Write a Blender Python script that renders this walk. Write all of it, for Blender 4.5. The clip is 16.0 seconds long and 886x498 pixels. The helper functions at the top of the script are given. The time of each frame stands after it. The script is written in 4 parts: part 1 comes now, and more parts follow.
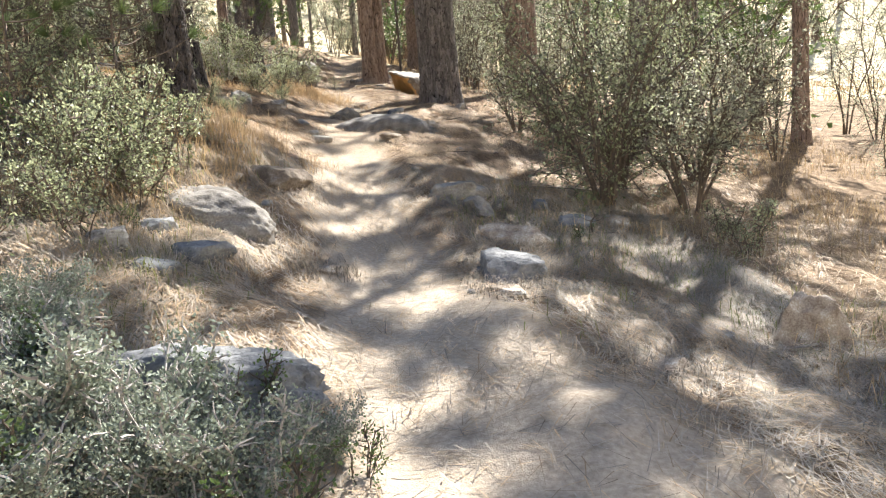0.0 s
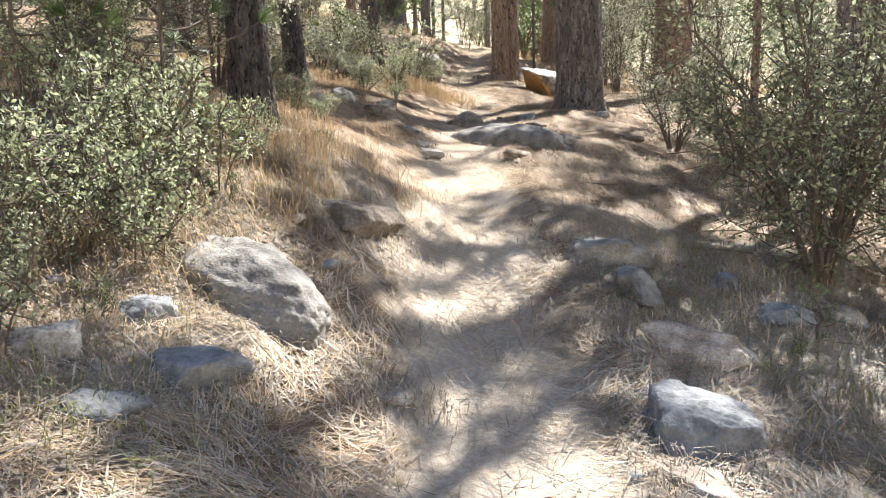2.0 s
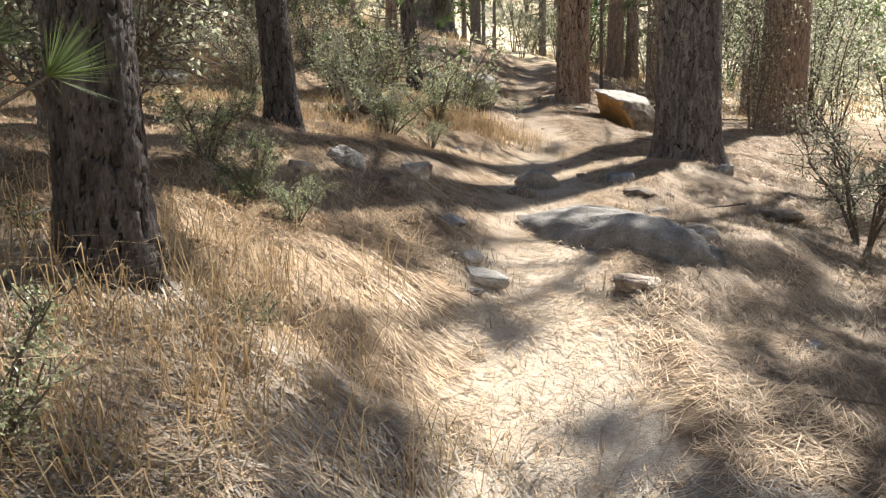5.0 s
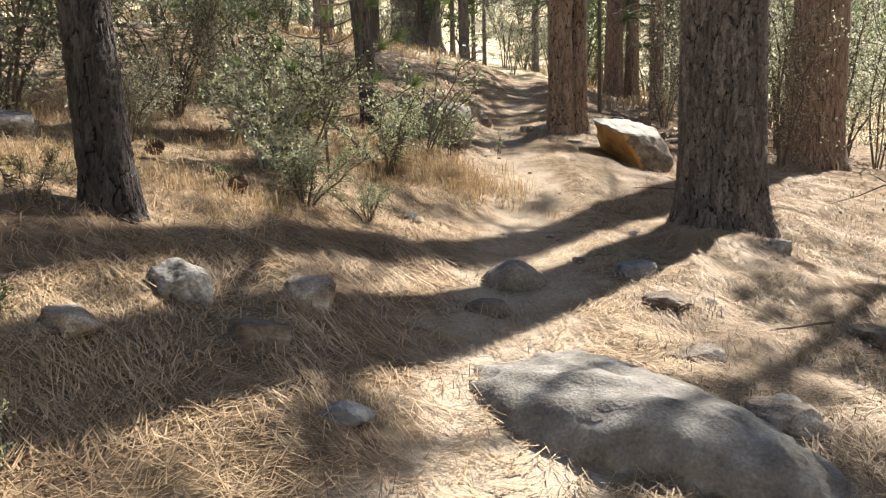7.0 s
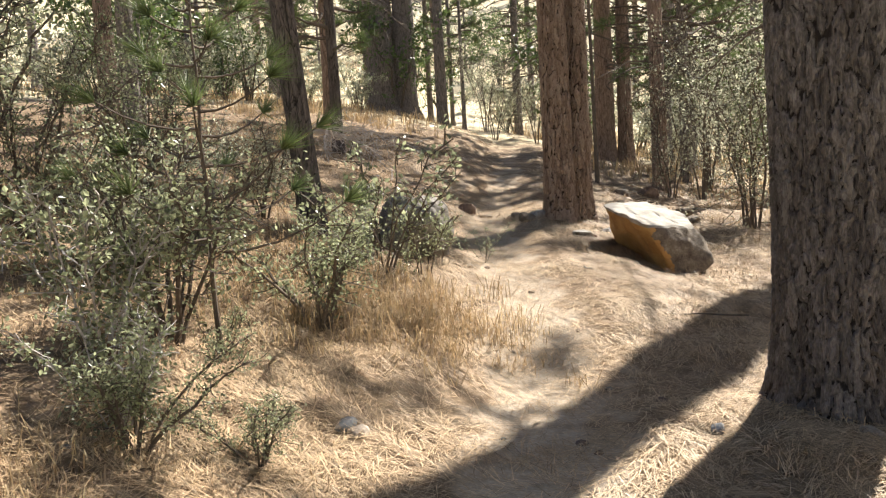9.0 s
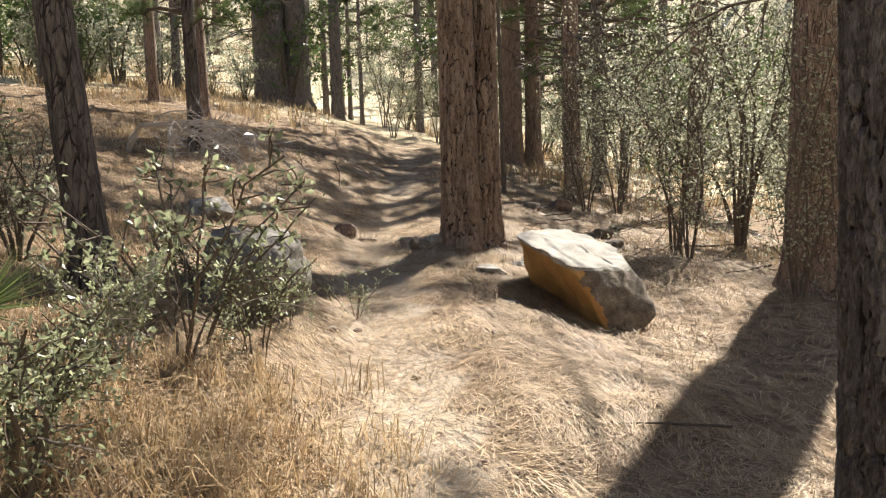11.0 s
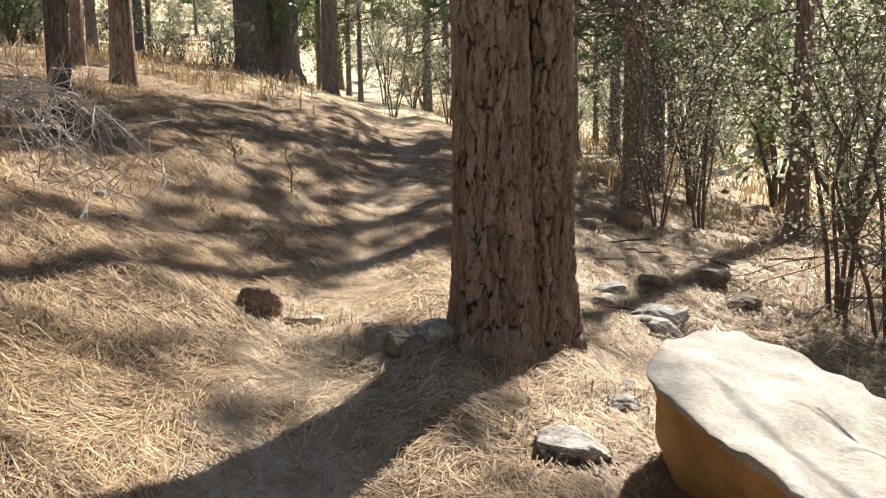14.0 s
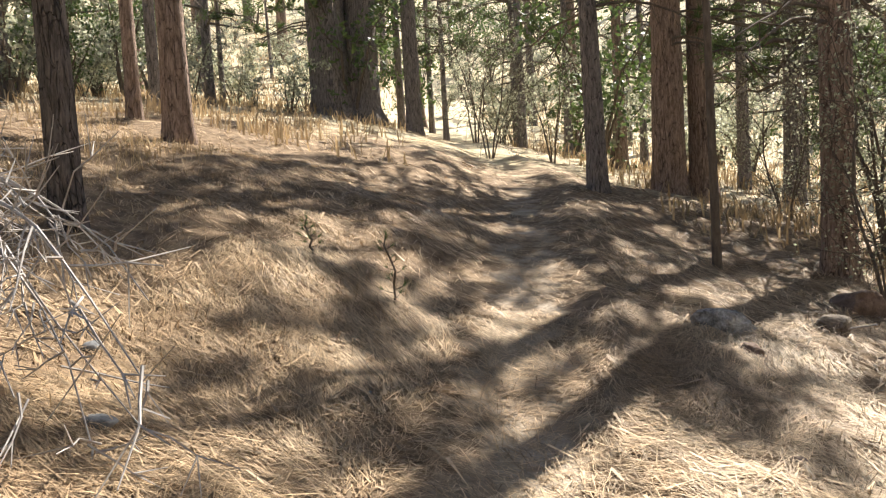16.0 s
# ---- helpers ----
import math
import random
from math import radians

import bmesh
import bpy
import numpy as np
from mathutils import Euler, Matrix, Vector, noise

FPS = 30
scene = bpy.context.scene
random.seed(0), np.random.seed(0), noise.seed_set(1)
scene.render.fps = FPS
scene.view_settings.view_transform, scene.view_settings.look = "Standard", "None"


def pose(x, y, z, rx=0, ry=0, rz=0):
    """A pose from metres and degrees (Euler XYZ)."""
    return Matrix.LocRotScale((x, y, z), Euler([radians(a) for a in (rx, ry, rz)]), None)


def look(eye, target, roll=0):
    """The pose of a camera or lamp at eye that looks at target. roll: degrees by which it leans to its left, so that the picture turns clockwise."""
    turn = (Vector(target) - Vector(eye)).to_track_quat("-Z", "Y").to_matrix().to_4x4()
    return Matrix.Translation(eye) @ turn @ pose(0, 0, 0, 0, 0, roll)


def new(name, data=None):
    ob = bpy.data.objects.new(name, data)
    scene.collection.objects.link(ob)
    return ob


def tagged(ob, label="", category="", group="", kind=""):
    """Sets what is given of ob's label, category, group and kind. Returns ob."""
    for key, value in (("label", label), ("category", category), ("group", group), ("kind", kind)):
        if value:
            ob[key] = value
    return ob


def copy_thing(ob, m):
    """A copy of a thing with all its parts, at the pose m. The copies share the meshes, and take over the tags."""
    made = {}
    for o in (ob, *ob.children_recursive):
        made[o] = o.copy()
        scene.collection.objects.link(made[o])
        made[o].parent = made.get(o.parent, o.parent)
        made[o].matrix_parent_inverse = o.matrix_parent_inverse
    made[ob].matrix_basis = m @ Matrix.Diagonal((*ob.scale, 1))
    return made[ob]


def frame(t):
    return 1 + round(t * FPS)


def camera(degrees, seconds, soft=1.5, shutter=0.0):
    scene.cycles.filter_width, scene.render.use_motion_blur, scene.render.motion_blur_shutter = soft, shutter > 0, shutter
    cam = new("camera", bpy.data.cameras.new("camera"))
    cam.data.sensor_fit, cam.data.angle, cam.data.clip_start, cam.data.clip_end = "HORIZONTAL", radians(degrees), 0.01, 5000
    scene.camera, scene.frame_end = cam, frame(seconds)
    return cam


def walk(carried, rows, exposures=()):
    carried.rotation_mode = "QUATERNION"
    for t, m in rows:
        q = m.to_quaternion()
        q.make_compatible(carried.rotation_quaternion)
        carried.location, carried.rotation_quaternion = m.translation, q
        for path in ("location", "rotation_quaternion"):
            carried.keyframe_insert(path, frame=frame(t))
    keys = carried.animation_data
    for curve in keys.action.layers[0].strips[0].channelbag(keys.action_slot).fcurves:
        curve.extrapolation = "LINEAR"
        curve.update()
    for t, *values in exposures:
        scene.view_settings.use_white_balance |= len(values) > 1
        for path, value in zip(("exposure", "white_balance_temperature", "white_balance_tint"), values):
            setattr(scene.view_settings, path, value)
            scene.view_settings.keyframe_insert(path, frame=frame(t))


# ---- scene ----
cam = camera(58.3, 16.0, 1.2)
METRES, EYE, TILT, LEAN, TURN = 20.0, 1.5, -9.3, 4.15, 0.0
ROWS = [
    (0.0, 0.0, 0.0, 0.0, -0.0, 0.0, 0.0),
    (0.5, -0.0009, 0.023, 0.0045, 1.76, -0.09, -1.16),
    (1.0, 0.0002, 0.0469, 0.0119, 5.48, -0.71, -2.79),
    (1.5, -0.0018, 0.0708, 0.0189, 7.26, -0.81, -3.71),
    (2.0, -0.0069, 0.0973, 0.0261, 8.57, -0.85, -4.1),
    (2.5, -0.0088, 0.1248, 0.036, 11.61, -1.41, -4.94),
    (3.0, -0.0187, 0.1526, 0.0431, 12.08, -1.52, -5.27),
    (3.5, -0.0252, 0.178, 0.0522, 12.1, -1.35, -5.22),
    (4.0, -0.0318, 0.2039, 0.0598, 11.99, -1.28, -5.17),
    (6.5, -0.0466, 0.3525, 0.1058, 11.61, -0.24, -5.05),
    (7.0, -0.0486, 0.381, 0.114, 11.59, -0.08, -4.81),
    (7.5, -0.0523, 0.4086, 0.1229, 12.85, 0.71, -3.09),
    (8.0, -0.0598, 0.4427, 0.1344, 12.19, 2.58, -2.54),
    (8.5, -0.065, 0.4752, 0.1452, 11.46, 3.16, -3.03),
    (9.0, -0.0698, 0.5063, 0.1539, 10.7, 4.17, -2.69),
    (9.5, -0.0678, 0.5324, 0.167, 10.08, 4.94, -0.93),
    (10.0, -0.0691, 0.5557, 0.1734, 7.17, 4.09, -1.45),
    (12.5, -0.0854, 0.718, 0.2026, 2.6, 4.12, -3.46),
    (13.0, -0.0881, 0.7535, 0.2116, 2.55, 4.04, -3.36),
    (13.5, -0.089, 0.7895, 0.2214, 2.64, 4.16, -3.29),
    (14.0, -0.0917, 0.826, 0.2286, 4.2, 2.65, -3.99),
    (14.5, -0.1037, 0.8594, 0.2377, 5.69, 3.72, -5.66),
    (15.0, -0.1159, 0.8918, 0.2467, 5.6, 3.86, -5.17),
    (15.5, -0.1303, 0.9205, 0.2547, 6.41, 3.86, -4.34),
    (16.0, -0.1344, 0.9461, 0.2645, 9.93, 4.47, -2.42),
]
walk(cam, [(t, pose(0, 0, EYE, TILT, LEAN, TURN) @ pose(METRES * x, METRES * y, METRES * z, 90 + pitch, roll, yaw)) for t, x, y, z, yaw, pitch, roll in ROWS],
     exposures=[(0, 1.92, 6150, 10), (2.0, 1.94, 5950, 10), (4.0, 1.62, 6050, 10), (6.5, 1.48, 6350, 10), (9.0, 1.54, 6400, 10), (12.5, 1.26, 6350, 10), (14.0, 1.38, 6400, 10), (16.0, 1.5, 6400, 10)])

# ---- terrain ----
TRAIL_Y = np.array([-300, -30, -5, 0, 5, 7.8, 10, 12.2, 15, 18, 20, 23, 25, 27.5, 33, 40, 60, 100, 3000.0])
TRAIL_Z = np.array([-4, -1.8, -.45, 0, .53, 1.0, 1.32, 1.62, 1.74, 2.22, 2.45, 2.7, 2.99, 3.34, 4.08, 5.1, 6.9, 8.0, 8.5])
BEND_Y = np.array([-300, -5, 0, 2, 4.2, 7.3, 9, 11.5, 14.8, 17, 19.5, 23, 27, 33, 40, 60, 3000.0])
BEND_X = np.array([1, .3, .15, .1, -.4, -.8, -1.1, -1.35, -1.6, -1.9, -2.5, -2.85, -3.1, -3.6, -5.5, -10, -12])
FINE_Y = np.arange(-60, 120, 0.1)


def smooth_table(ys, vs):
    k = np.exp(-np.linspace(-2, 2, 21) ** 2)
    pad = np.interp(np.arange(-61, 121, 0.1), ys, vs)
    return np.convolve(pad, k / k.sum(), "same")[10:10 + len(FINE_Y)]


FINE_Z, FINE_X = smooth_table(TRAIL_Y, TRAIL_Z), smooth_table(BEND_Y, BEND_X)


def trail_x(y):
    return np.where((y > -58) & (y < 118), np.interp(y, FINE_Y, FINE_X), np.interp(y, BEND_Y, BEND_X))


def ground_z(x, y):
    """Height of the ground: the trail's own rise, a bank on its left, a slow fall on its right."""
    x, y = np.asarray(x, float), np.asarray(y, float)
    z = np.where((y > -58) & (y < 118), np.interp(y, FINE_Y, FINE_Z), np.interp(y, TRAIL_Y, TRAIL_Z))
    u = x - trail_x(y)
    bank = np.interp(y, [-5, 0, 4, 7, 10.5, 12.5, 15, 20, 24, 30, 50], [.15, .15, .35, .75, .6, .35, .45, .55, .5, .35, .2])
    d = .22 * np.log1p(np.exp(np.clip((-u - .4) / .22, -30, 30)))
    d = np.where(-u > 5, -u - .4, d)
    z = z + bank * (1 - np.exp(-d / 1.1)) + np.interp(y, [0, 22, 28], [3.6, 3.6, 4.6]) * (1 - np.exp(-d / 20))
    d = np.maximum(u - .6, 0)
    z = z - np.interp(y, [0, 22, 28], [1.9, 1.9, 3.2]) * (1 - np.exp(-d / 10))
    z = z - .03 * np.exp(-(u / .45) ** 2)
    k = np.clip((np.hypot(x + 3, y - 15) - 30) / 110, 0, 1)
    z = z + 34 * k * k * (3 - 2 * k)
    z = z - .14 * np.exp(-((x + .3) ** 2 + (y - 18.95) ** 2) / .8)
    z = z + .16 * np.exp(-((x - .05) ** 2 + (y - 14.5) ** 2) / .9)
    return z + .12 * np.exp(-((x + 1.75) ** 2 + (y - 21.3) ** 2) / .8)


# ---- end of terrain ----

# ---- light ----
SUN_AZ, SUN_EL = 27.3, 46.0          # degrees clockwise from +y, and above the horizon
world = bpy.data.worlds.new("world")
scene.world = world
world.use_nodes = True
wn = world.node_tree.nodes
sky = wn.new("ShaderNodeTexSky")
sky.sky_type, sky.sun_disc = "NISHITA", False
sky.sun_elevation, sky.sun_rotation = radians(SUN_EL), radians(SUN_AZ)
world.node_tree.links.new(sky.outputs[0], wn["Background"].inputs[0])
wn["Background"].inputs[1].default_value = 0.062
sun = new("sun", bpy.data.lights.new("sun", "SUN"))
sun.data.energy, sun.data.angle, sun.data.color = 5.0, radians(0.6), (1.0, 0.93, 0.82)
sun_way = Vector((math.sin(radians(SUN_AZ)) * math.cos(radians(SUN_EL)), math.cos(radians(SUN_AZ)) * math.cos(radians(SUN_EL)), math.sin(radians(SUN_EL))))
sun.matrix_world = look(sun_way * 60, (0, 0, 0))


# ---- materials ----
def material(name, stops, scale=6.0, rough=0.9, bump=0.3, stretch=(1, 1, 1), vary=0.0, fine=60.0, translucent=0.0, islands=False, spec=0.2):
    """A noise-mottled surface: colour stops, grain at two scales, bump; vary shifts the value from piece to piece."""
    m = bpy.data.materials.new(name)
    m.use_nodes = True
    t = m.node_tree
    n, link = t.nodes, t.links.new
    bsdf = n["Principled BSDF"]
    bsdf.inputs["Roughness"].default_value = rough
    bsdf.inputs["Specular IOR Level"].default_value = spec
    co = n.new("ShaderNodeTexCoord")
    mp = n.new("ShaderNodeMapping")
    mp.inputs["Scale"].default_value = stretch
    link(co.outputs["Object"], mp.inputs[0])
    big = n.new("ShaderNodeTexNoise")
    big.inputs["Scale"].default_value, big.inputs["Detail"].default_value = scale, 6
    small = n.new("ShaderNodeTexNoise")
    small.inputs["Scale"].default_value, small.inputs["Detail"].default_value = fine, 4
    link(mp.outputs[0], big.inputs["Vector"])
    link(mp.outputs[0], small.inputs["Vector"])
    mixf = n.new("ShaderNodeMix")
    mixf.inputs[0].default_value = 0.35
    link(big.outputs["Fac"], mixf.inputs[2])
    link(small.outputs["Fac"], mixf.inputs[3])
    ramp = n.new("ShaderNodeValToRGB")
    while len(ramp.color_ramp.elements) < len(stops):
        ramp.color_ramp.elements.new(0.5)
    for e, (p, c) in zip(ramp.color_ramp.elements, stops):
        e.position, e.color = p, (*c, 1)
    link(mixf.outputs[0], ramp.inputs[0])
    out = ramp.outputs[0]
    if vary:
        if islands:
            g = n.new("ShaderNodeNewGeometry")
            src = g.outputs["Random Per Island"]
        else:
            g = n.new("ShaderNodeObjectInfo")
            src = g.outputs["Random"]
        hsv = n.new("ShaderNodeHueSaturation")
        mr = n.new("ShaderNodeMapRange")
        mr.inputs[3].default_value, mr.inputs[4].default_value = 1 - vary, 1 + vary
        link(src, mr.inputs[0])
        link(mr.outputs[0], hsv.inputs["Value"])
        link(out, hsv.inputs["Color"])
        out = hsv.outputs[0]
    link(out, bsdf.inputs["Base Color"])
    if bump:
        b = n.new("ShaderNodeBump")
        b.inputs["Strength"].default_value, b.inputs["Distance"].default_value = bump, 0.02
        link(mixf.outputs[0], b.inputs["Height"])
        link(b.outputs[0], bsdf.inputs["Normal"])
    if translucent:
        tr = n.new("ShaderNodeBsdfTranslucent")
        ms = n.new("ShaderNodeMixShader")
        ms.inputs[0].default_value = translucent
        link(out, tr.inputs["Color"])
        link(bsdf.outputs[0], ms.inputs[1])
        link(tr.outputs[0], ms.inputs[2])
        link(ms.outputs[0], n["Material Output"].inputs[0])
    return m


def ground_material():
    """Pine litter, with bare dirt where the mesh's 'dirt' value is high and straw grass where 'straw' is."""
    m = material("litter_and_dirt", [(0.25, (.07, .046, .028)), (0.45, (.165, .113, .07)), (0.6, (.30, .215, .135)), (0.8, (.45, .36, .25))], 9, 0.95, 0.9, fine=130)
    t = m.node_tree
    n, link = t.nodes, t.links.new
    bsdf = n["Principled BSDF"]
    litter = bsdf.inputs["Base Color"].links[0].from_socket
    co = n["Texture Coordinate"].outputs["Object"]
    grit = n.new("ShaderNodeTexNoise")
    grit.inputs["Scale"].default_value, grit.inputs["Detail"].default_value = 45, 8
    link(co, grit.inputs["Vector"])
    dirt = n.new("ShaderNodeValToRGB")
    dirt.color_ramp.elements[0].position, dirt.color_ramp.elements[0].color = 0.3, (.33, .27, .205, 1)
    dirt.color_ramp.elements[1].position, dirt.color_ramp.elements[1].color = 0.7, (.50, .42, .325, 1)
    link(grit.outputs[0], dirt.inputs[0])
    edge = n.new("ShaderNodeTexNoise")
    edge.inputs["Scale"].default_value, edge.inputs["Detail"].default_value = 4, 7
    link(co, edge.inputs["Vector"])
    for key, colour in (("dirt", dirt.outputs[0]), ("straw", None)):
        at = n.new("ShaderNodeAttribute")
        at.attribute_name = key
        add = n.new("ShaderNodeMath")
        add.operation = "ADD"
        link(at.outputs["Fac"], add.inputs[0])
        link(edge.outputs[0], add.inputs[1])
        st = n.new("ShaderNodeMapRange")
        st.inputs[1].default_value, st.inputs[2].default_value = 0.85, 1.1
        link(add.outputs[0], st.inputs[0])
        mx = n.new("ShaderNodeMix")
        mx.data_type = "RGBA"
        link(st.outputs[0], mx.inputs[0])
        link(litter, mx.inputs[6])
        if colour:
            link(colour, mx.inputs[7])
        else:
            mx.inputs[7].default_value = (.56, .47, .31, 1)
        litter = mx.outputs[2]
    link(litter, bsdf.inputs["Base Color"])
    return m


def bark_material(name, ridge, plate, groove):
    """Plated pine bark: furrows stretched along the trunk, plates in several tones, flaky grain."""
    m = material(name, [(0.34, tuple(.6 * c for c in plate)), (0.45, plate), (0.54, ridge), (0.66, tuple(1.25 * c for c in ridge))], 5, 0.95, 0.8, (6, 6, 1.25), fine=16)
    t = m.node_tree
    n, link = t.nodes, t.links.new
    bsdf = n["Principled BSDF"]
    base = bsdf.inputs["Base Color"].links[0].from_socket
    warp = n.new("ShaderNodeTexNoise")
    warp.inputs["Scale"].default_value, warp.inputs["Detail"].default_value = 3.0, 4
    mv = n.new("ShaderNodeVectorMath")
    mv.operation = "MULTIPLY_ADD"
    mv.inputs[1].default_value = (.24, .24, .3)
    link(n["Mapping"].outputs[0], warp.inputs["Vector"])
    link(warp.outputs["Color"], mv.inputs[0])
    link(n["Mapping"].outputs[0], mv.inputs[2])
    cracks = []
    patch = n.new("ShaderNodeTexNoise")
    patch.inputs["Scale"].default_value, patch.inputs["Detail"].default_value = 3.5, 6
    link(n["Mapping"].outputs[0], patch.inputs["Vector"])
    for size, width, floor in ((2.6, .085, .25), (6.0, .09, .55)):
        cell = n.new("ShaderNodeTexVoronoi")
        cell.feature = "DISTANCE_TO_EDGE"
        cell.inputs["Scale"].default_value = size
        link(mv.outputs[0], cell.inputs["Vector"])
        mr = n.new("ShaderNodeMapRange")
        mr.interpolation_type = "SMOOTHSTEP"
        mr.inputs[3].default_value = floor
        gap = n.new("ShaderNodeMapRange")
        gap.inputs[1].default_value, gap.inputs[2].default_value = .40, .68
        gap.inputs[3].default_value, gap.inputs[4].default_value = .004, width
        link(patch.outputs["Fac"], gap.inputs[0])
        link(gap.outputs[0], mr.inputs[2])
        link(cell.outputs["Distance"], mr.inputs[0])
        cracks.append(mr)
    mr = n.new("ShaderNodeMath")
    mr.operation = "MULTIPLY"
    link(cracks[0].outputs[0], mr.inputs[0])
    link(cracks[1].outputs[0], mr.inputs[1])
    mx = n.new("ShaderNodeMix")
    mx.data_type = "RGBA"
    mx.inputs[6].default_value = (*groove, 1)
    link(mr.outputs[0], mx.inputs[0])
    link(base, mx.inputs[7])
    link(mx.outputs[2], bsdf.inputs["Base Color"])
    b = n.new("ShaderNodeBump")
    b.inputs["Strength"].default_value, b.inputs["Distance"].default_value = 1.0, 0.03
    link(mr.outputs[0], b.inputs["Height"])
    link(n["Bump"].outputs[0], b.inputs["Normal"])
    link(b.outputs[0], bsdf.inputs["Normal"])
    return m


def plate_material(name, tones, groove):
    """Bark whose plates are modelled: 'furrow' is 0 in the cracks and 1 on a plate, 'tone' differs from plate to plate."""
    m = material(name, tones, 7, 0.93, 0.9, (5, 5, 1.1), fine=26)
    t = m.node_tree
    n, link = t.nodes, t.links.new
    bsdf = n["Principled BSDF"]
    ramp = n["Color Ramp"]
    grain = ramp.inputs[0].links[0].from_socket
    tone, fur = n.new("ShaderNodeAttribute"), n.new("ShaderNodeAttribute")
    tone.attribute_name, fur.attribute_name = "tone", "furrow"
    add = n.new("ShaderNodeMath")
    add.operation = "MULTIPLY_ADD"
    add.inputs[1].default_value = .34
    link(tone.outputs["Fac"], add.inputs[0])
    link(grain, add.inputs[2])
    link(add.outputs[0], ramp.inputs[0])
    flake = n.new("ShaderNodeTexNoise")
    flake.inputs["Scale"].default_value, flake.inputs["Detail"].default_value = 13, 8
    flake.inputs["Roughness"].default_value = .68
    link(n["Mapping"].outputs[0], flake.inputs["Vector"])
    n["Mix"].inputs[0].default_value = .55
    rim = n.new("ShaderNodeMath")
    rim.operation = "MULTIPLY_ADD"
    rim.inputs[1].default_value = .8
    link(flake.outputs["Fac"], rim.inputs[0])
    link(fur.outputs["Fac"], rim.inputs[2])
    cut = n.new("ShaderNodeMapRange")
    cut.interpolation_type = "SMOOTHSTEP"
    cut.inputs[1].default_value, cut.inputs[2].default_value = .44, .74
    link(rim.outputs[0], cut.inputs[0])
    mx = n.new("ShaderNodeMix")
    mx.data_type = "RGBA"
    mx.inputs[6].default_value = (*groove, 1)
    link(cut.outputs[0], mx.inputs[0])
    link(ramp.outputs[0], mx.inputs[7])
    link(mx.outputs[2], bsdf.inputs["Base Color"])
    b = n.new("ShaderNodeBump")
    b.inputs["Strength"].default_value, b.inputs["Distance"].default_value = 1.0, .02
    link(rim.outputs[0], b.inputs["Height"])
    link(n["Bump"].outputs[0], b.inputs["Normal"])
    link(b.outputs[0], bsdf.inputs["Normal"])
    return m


GROUND = ground_material()
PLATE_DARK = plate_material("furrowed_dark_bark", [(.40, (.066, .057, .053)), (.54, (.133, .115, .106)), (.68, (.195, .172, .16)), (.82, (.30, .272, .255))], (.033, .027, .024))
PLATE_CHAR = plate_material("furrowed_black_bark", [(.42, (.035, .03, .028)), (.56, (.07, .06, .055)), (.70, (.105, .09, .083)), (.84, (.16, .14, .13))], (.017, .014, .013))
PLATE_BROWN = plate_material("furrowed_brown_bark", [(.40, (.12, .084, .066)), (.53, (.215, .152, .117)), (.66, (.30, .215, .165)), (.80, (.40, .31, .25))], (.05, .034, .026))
BARK_DARK = bark_material("dark_pine_bark", (.25, .215, .195), (.18, .155, .142), (.03, .025, .022))
BARK_CHAR = bark_material("blackened_pine_bark", (.15, .125, .112), (.10, .085, .077), (.018, .015, .014))
BARK_BROWN = bark_material("brown_pine_bark", (.31, .228, .182), (.235, .168, .13), (.05, .032, .024))
BARK_THIN = material("thin_bark", [(.3, (.07, .055, .045)), (.6, (.15, .12, .095)), (.8, (.24, .2, .165))], 8, .95, .5, (4, 4, 1))
TWIG = material("dead_twig", [(.3, (.26, .23, .21)), (.7, (.48, .45, .42))], 20, .9, .2)
NEEDLE = material("pine_needle", [(.3, (.07, .105, .035)), (.7, (.15, .19, .07))], 3, .5, 0, vary=.35, translucent=.3, islands=True, spec=.4)
LEAF = material("grey_green_leaf", [(.3, (.18, .205, .11)), (.55, (.28, .30, .18)), (.8, (.39, .40, .27))], 2.5, .36, 0, vary=.55, translucent=.6, islands=True, spec=.5)
LEAF_GREEN = material("green_leaf", [(.3, (.06, .10, .03)), (.7, (.14, .19, .06))], 2.5, .42, 0, vary=.4, translucent=.35, islands=True, spec=.5)
LEAF_PALE = material("pale_grey_green_leaf", [(.3, (.25, .26, .17)), (.6, (.38, .385, .28)), (.8, (.5, .5, .38))], 2.5, .4, 0, vary=.5, translucent=.6, islands=True, spec=.5)
SAGE = material("silver_sage_leaf", [(.3, (.16, .19, .14)), (.7, (.33, .36, .29))], 4, .8, 0, vary=.3, translucent=.2, islands=True)
STRAW = material("dry_grass", [(.3, (.30, .20, .105)), (.7, (.54, .415, .25))], 1.5, .7, 0, vary=.4, translucent=.3, islands=True)
GRASS_GREEN = material("green_grass", [(.3, (.14, .16, .05)), (.7, (.27, .28, .10))], 2, .6, 0, vary=.3, translucent=.3, islands=True)
LITTER = material("fallen_pine_needle", [(.3, (.23, .147, .083)), (.55, (.43, .31, .185)), (.8, (.64, .515, .36))], 1.2, .6, 0, vary=.6, islands=True, spec=.3)
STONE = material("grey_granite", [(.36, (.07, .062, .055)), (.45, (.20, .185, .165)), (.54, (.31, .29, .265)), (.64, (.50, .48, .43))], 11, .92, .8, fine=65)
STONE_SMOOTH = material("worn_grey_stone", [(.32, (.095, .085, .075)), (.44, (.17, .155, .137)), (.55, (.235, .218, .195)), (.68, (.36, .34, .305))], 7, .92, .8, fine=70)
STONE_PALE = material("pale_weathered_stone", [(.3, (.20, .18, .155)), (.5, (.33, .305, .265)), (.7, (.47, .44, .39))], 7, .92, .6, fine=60)
